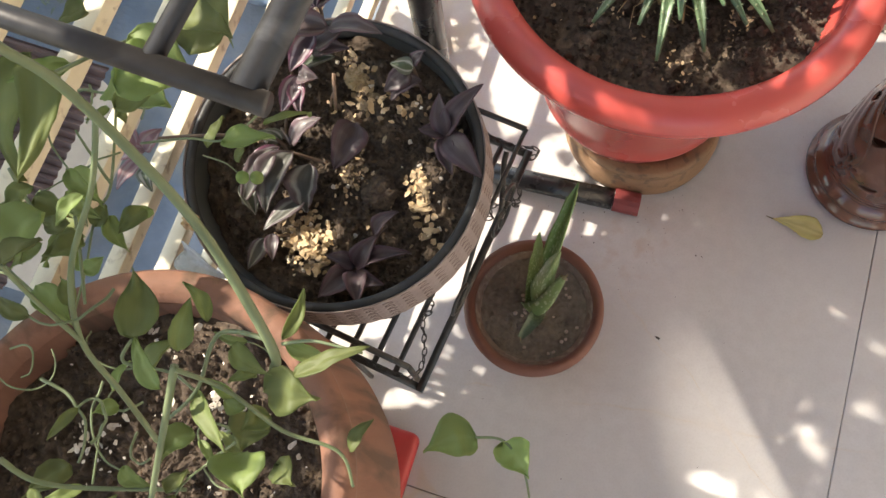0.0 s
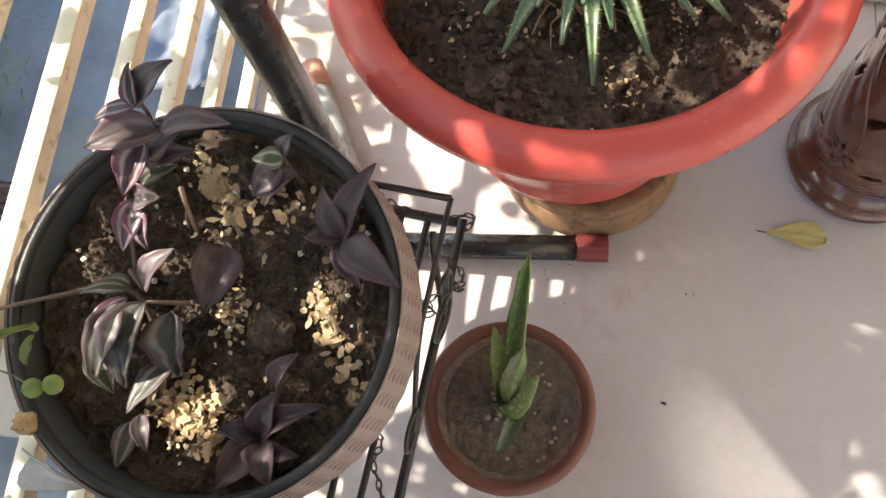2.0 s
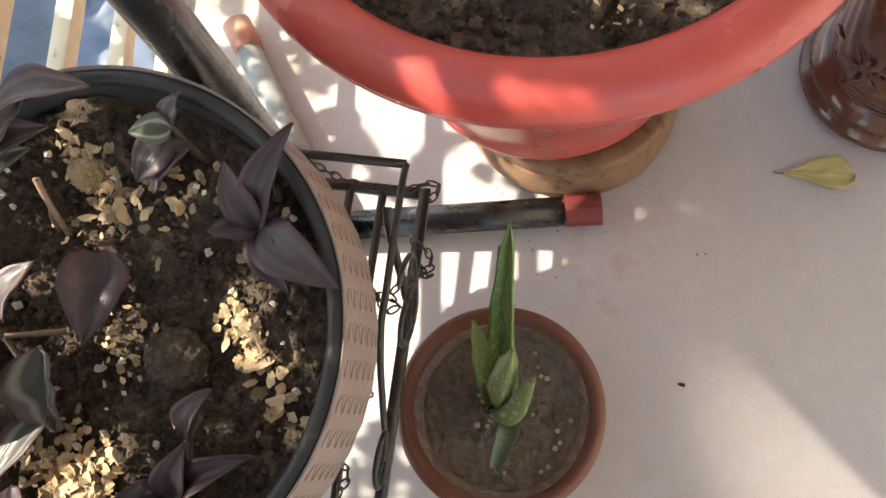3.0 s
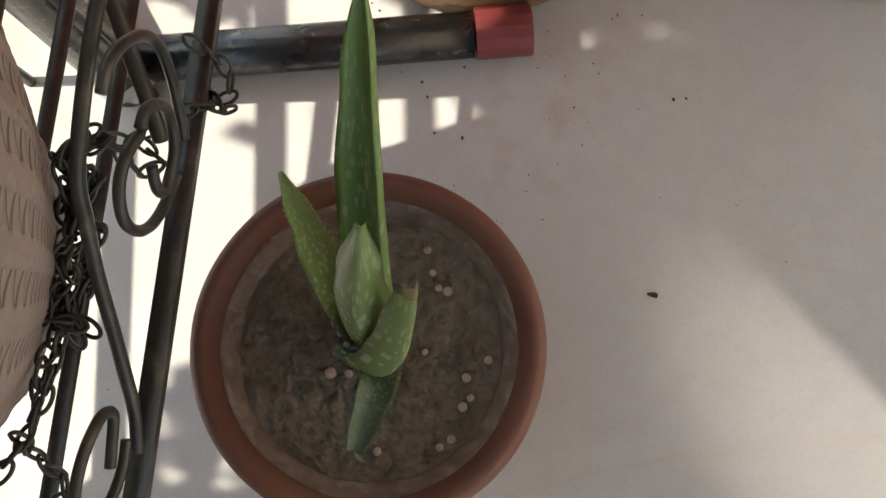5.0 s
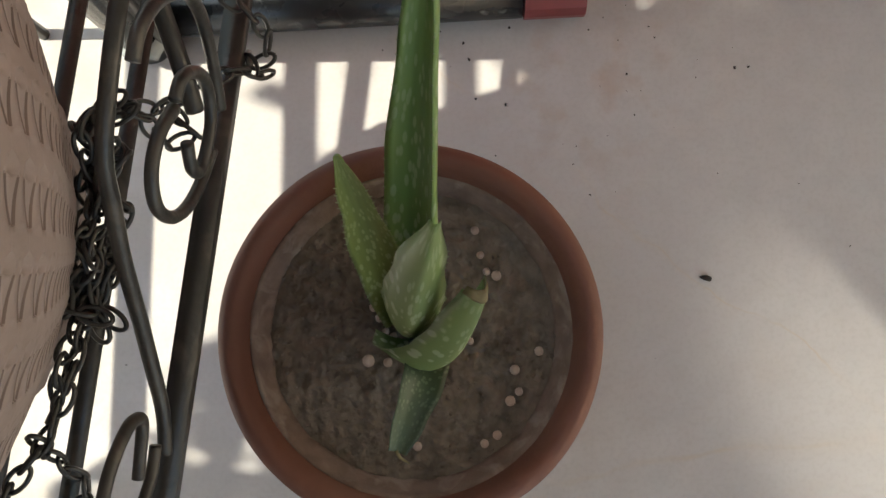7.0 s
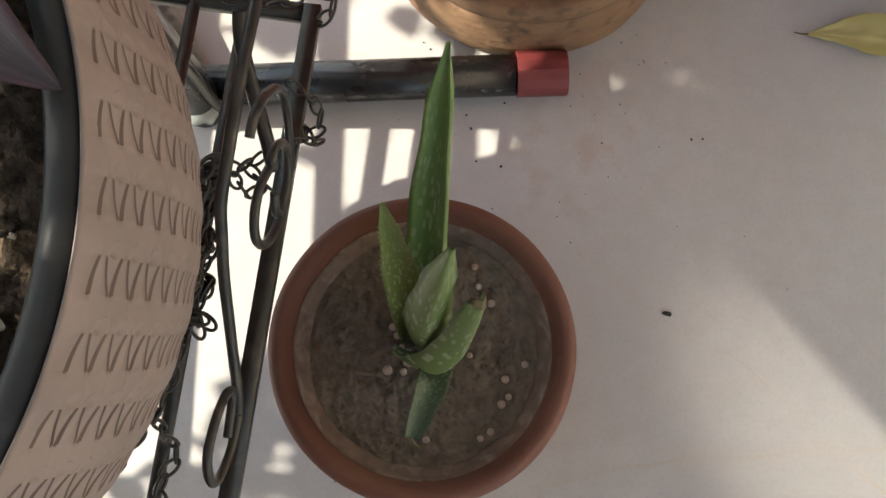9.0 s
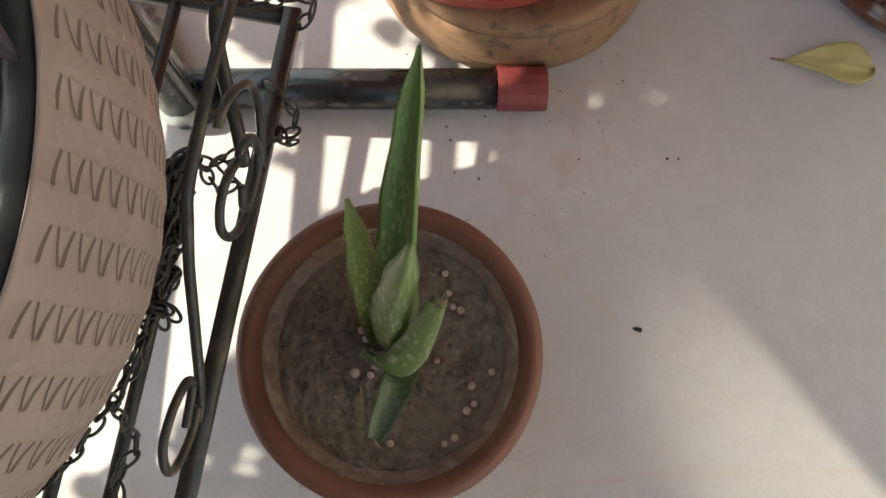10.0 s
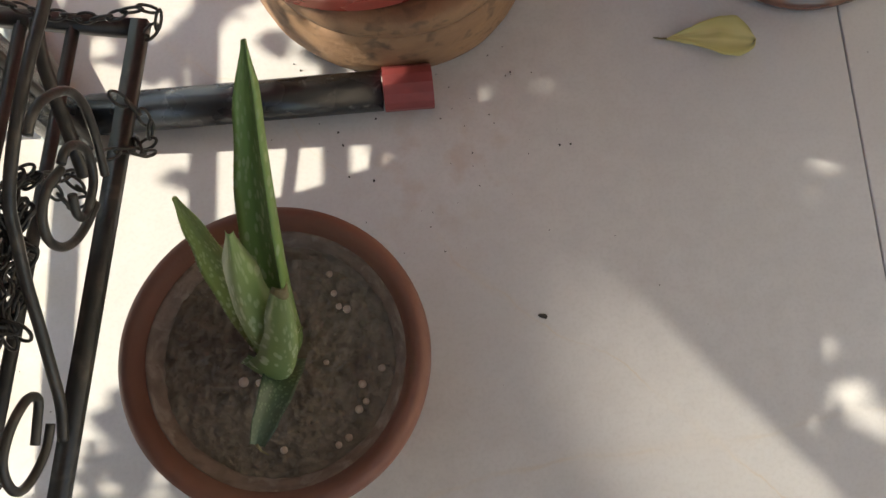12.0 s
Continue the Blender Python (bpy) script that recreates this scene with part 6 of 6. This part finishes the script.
def creeper():
    """Leaves added out of view outside the railing, to cut the sunlight into patches."""
    ob = bmesh.new()
    ob.loops.layers.uv.new("uv")
    rng = random.Random(71)
    # openings in the leaves, aimed where the sunlit patches should fall
    gaps = ((0.092, 0.576, 0.006), (0.051, 0.543, 0.003), (0.138, 0.627, 0.001), (0.246, 0.588, 0.008), (0.240, 0.629, 0.004), (0.275, 0.754, 0.008), (0.385, 0.680, 0.016), (0.233, 0.480, 0.008), (0.225, 0.435, 0.014), (0.345, 0.262, 0.006), (0.325, 0.242, 0.004), (0.335, 0.292, 0.006), (0.300, 0.330, 0.004), (0.30, 0.255, 0.006))
    bed_gaps = ((0.079, 0.425, 0.015), (0.066, 0.411, 0.009), (0.088, 0.436, 0.008), (0.148, 0.505, 0.010), (0.134, 0.501, 0.007), (0.131, 0.434, 0.006), (0.142, 0.444, 0.006), (0.152, 0.454, 0.006), (0.231, 0.433, 0.008), (0.231, 0.463, 0.009), (0.208, 0.463, 0.008), (0.211, 0.438, 0.010), (0.197, 0.443, 0.008), (0.226, 0.522, 0.006), (0.143, 0.423, 0.005), (0.168, 0.427, 0.011), (0.203, 0.428, 0.009), (0.217, 0.462, 0.010), (0.118, 0.404, 0.010), (0.096, 0.391, 0.010), (0.119, 0.428, 0.006), (0.065, 0.405, 0.007), (0.261, 0.449, 0.009), (0.261, 0.495, 0.007), (0.237, 0.516, 0.007), (0.189, 0.345, 0.014), (0.157, 0.345, 0.014))
    rim_gaps = ((0.206, 0.486, 0.015), (0.221, 0.486, 0.013))
    for k in range(7500):
        x, y, low = rng.uniform(-0.60, -0.40), rng.uniform(-0.32, 0.75), rng.uniform(0.375, 0.80)
        size = rng.uniform(0.025, 0.05)
        if k % 8 == 4:
            y, low, size = rng.uniform(-0.10, 0.13), rng.uniform(0.12, 0.38), 0.026
            if y > 0.074 + 1.05 * (low - 0.154):
                continue
        if k % 4 == 1:
            y, low, size = rng.uniform(0.235, 0.40), rng.uniform(0.362, 0.62), 0.026
        if k % 7 == 3:
            y, low, size = rng.uniform(0.315, 0.56), rng.uniform(0.02, 0.37), 0.03
        if k % 4 == 2:
            y, low, size = rng.uniform(-0.06, 0.30), rng.uniform(0.545, 0.74), 0.026
        if k % 330 == 2:
            y, low, size = rng.uniform(0.12, 0.36), rng.uniform(0.20, 0.34), rng.uniform(0.016, 0.026)
        if k % 6 == 5:
            y, low, size = rng.uniform(-0.14, 0.055), rng.uniform(0.25, 0.47), 0.03
        near = min((y - gy) ** 2 + (low - gl) ** 2 - (gr + 0.010) ** 2 for gy, gl, gr in gaps)
        inside = 0.030 < y < 0.280 and 0.33 < low < 0.556
        if k % 5 == 0:
            y, low = rng.uniform(0.030, 0.280), rng.uniform(0.33, 0.556)
            inside = True
        if k % 9 == 0:
            y, low, size, inside = rng.uniform(0.205, 0.285), rng.uniform(0.462, 0.556), 0.03, False
            near = 1.0
        lit = min(math.hypot(y - gy, low - gl) - gr for gy, gl, gr in bed_gaps)
        open_side = y < 0.03 and 0.47 < low < 0.61 and noise.noise((y * 20, low * 20, 7.0)) > -0.12
        verge = 0.332 + (1.64 * (0.196 - low) if low < 0.196 else 1.05 * (low - 0.196))      # foot of the wide opening
        if k % 11 == 6:
            low = rng.uniform(0.15, 0.24)
            verge = 0.332 + (1.64 * (0.196 - low) if low < 0.196 else 1.05 * (low - 0.196))
            y, size, near = verge - 0.0075 - rng.uniform(0.0, 0.020), 0.012, 1.0
        lit_patch = verge - 0.45 * size < y < 0.48 and 0.135 < low < 0.245
        bare = y > 0.335 and 0.37 < low < 0.50 and k % 5
        if near < 0 or bare or lit_patch or open_side or (inside and lit < 0.0085):
            continue
        if inside:
            size = min(size, 0.021)
        if near < 0.001:
            size = min(size, 0.024)
        b = Vector((x, y, low + SLOPE * (RAIL_X - x)))
        d = Vector((rng.uniform(-1, 1), rng.uniform(-1, 1), rng.uniform(-1, 0.6))).normalized() * size
        leaf = blade(b - d * 0.5, b + d * 0.5, size * rng.uniform(0.6, 0.75), 0.15, 0.08, 2, 5, "oval", rng.uniform(-60, 60))
        if any(math.hypot(y - gy, low - gl) < gr for gy, gl, gr in rim_gaps):
            leaf.free()
            continue
        me = bpy.data.meshes.new("tmp")
        leaf.to_mesh(me)
        leaf.free()
        ob.from_mesh(me)
        bpy.data.meshes.remove(me)
    for k in range(16):      # stems added to carry the leaves, from the handrail outwards and down
        y0 = -0.30 + 1.02 * k / 15
        xs, zs = rng.uniform(-0.58, -0.42), rng.uniform(0.55, 0.85)
        tube(curve_points([(RAIL_X - 0.03, y0, 1.045), (RAIL_X - 0.12, y0 + 0.01, 1.10), (xs, y0 + rng.uniform(-0.03, 0.03), 1.02), (xs + 0.02, y0 + rng.uniform(-0.03, 0.03), zs)], 6), 0.0022, 5, ob, 0.5)
    tagged(finish("railing_creeper", ob, M_VINE), "dense unseen green leaves added outside the railing to dapple the sun", "creeper", kind="stuff")


creeper()


# ---- small things on the floor ----
fallen = tagged(empty("fallen_leaf", 0.365, 0.317, 0.0), "yellowish fallen leaf lying flat on the marble", "leaf")
part("leaf_blade", blade((0.0300, -0.0005, 0.0030), (-0.0250, 0.0030, 0.0022), 0.0275, 0.07, 0.02, 14, 36, "spoon", 3, 0.09, 0.0004, 6, 0.03), M_YELLOW, fallen)
part("leaf_stalk", tube([(-0.0245, 0.0030, 0.0024), (-0.0285, 0.0036, 0.0016), (-0.0325, 0.0046, 0.0012)], 0.0007, 6, taper=0.6), M_DRIED, fallen, "thin brown leaf stalk")
husk = bmesh.new()
bmesh.ops.create_icosphere(husk, subdivisions=3, radius=1.0)
for v in husk.verts:
    v.co = Vector((v.co.x * 0.0043, v.co.y * (0.0017 + 0.0005 * v.co.x), v.co.z * 0.0011)) * (1 + 0.35 * noise.noise(v.co * 1.6))
    v.co *= 0.7
tagged(finish("seed_husk", husk, M_SPECK), "tiny dark seed husk on the floor", "debris").matrix_world = pose(0.250, 0.150, 0.0011, 0, 0, -14)
grit = Heap()
rng = random.Random(81)
for k in range(130):
    gx, gy = (rng.uniform(-0.17, 0.6), rng.uniform(-0.08, 0.55)) if k % 2 else (rng.gauss(0.19, 0.05), rng.gauss(0.27, 0.05))
    chip(grit, (gx, gy, 0.0005), rng.uniform(0.0002, 0.0006) * (1.5 if k % 6 == 0 else 1), rng, 0.6)
tagged(finish("floor_grit", grit, M_SPECK, smooth=False), "scattered dark grit on the marble floor", "grit", kind="stuff")

# floor tiles, cut at the joints
JOINT = 0.0009
xs = [EDGE_X, 0.452, 1.252, 1.70]
ys = [-1.5, -0.881, -0.081, 0.719, 1.519, 2.3]
for xa, xb in zip(xs, xs[1:]):
    for ya, yb in zip(ys, ys[1:]):
        tile = part("tile", block(xa + JOINT / 2, ya + JOINT / 2, -0.012, xb - JOINT / 2, yb - JOINT / 2, 0.0, 0.0006, 1), M_MARBLE, floor, smooth=False)
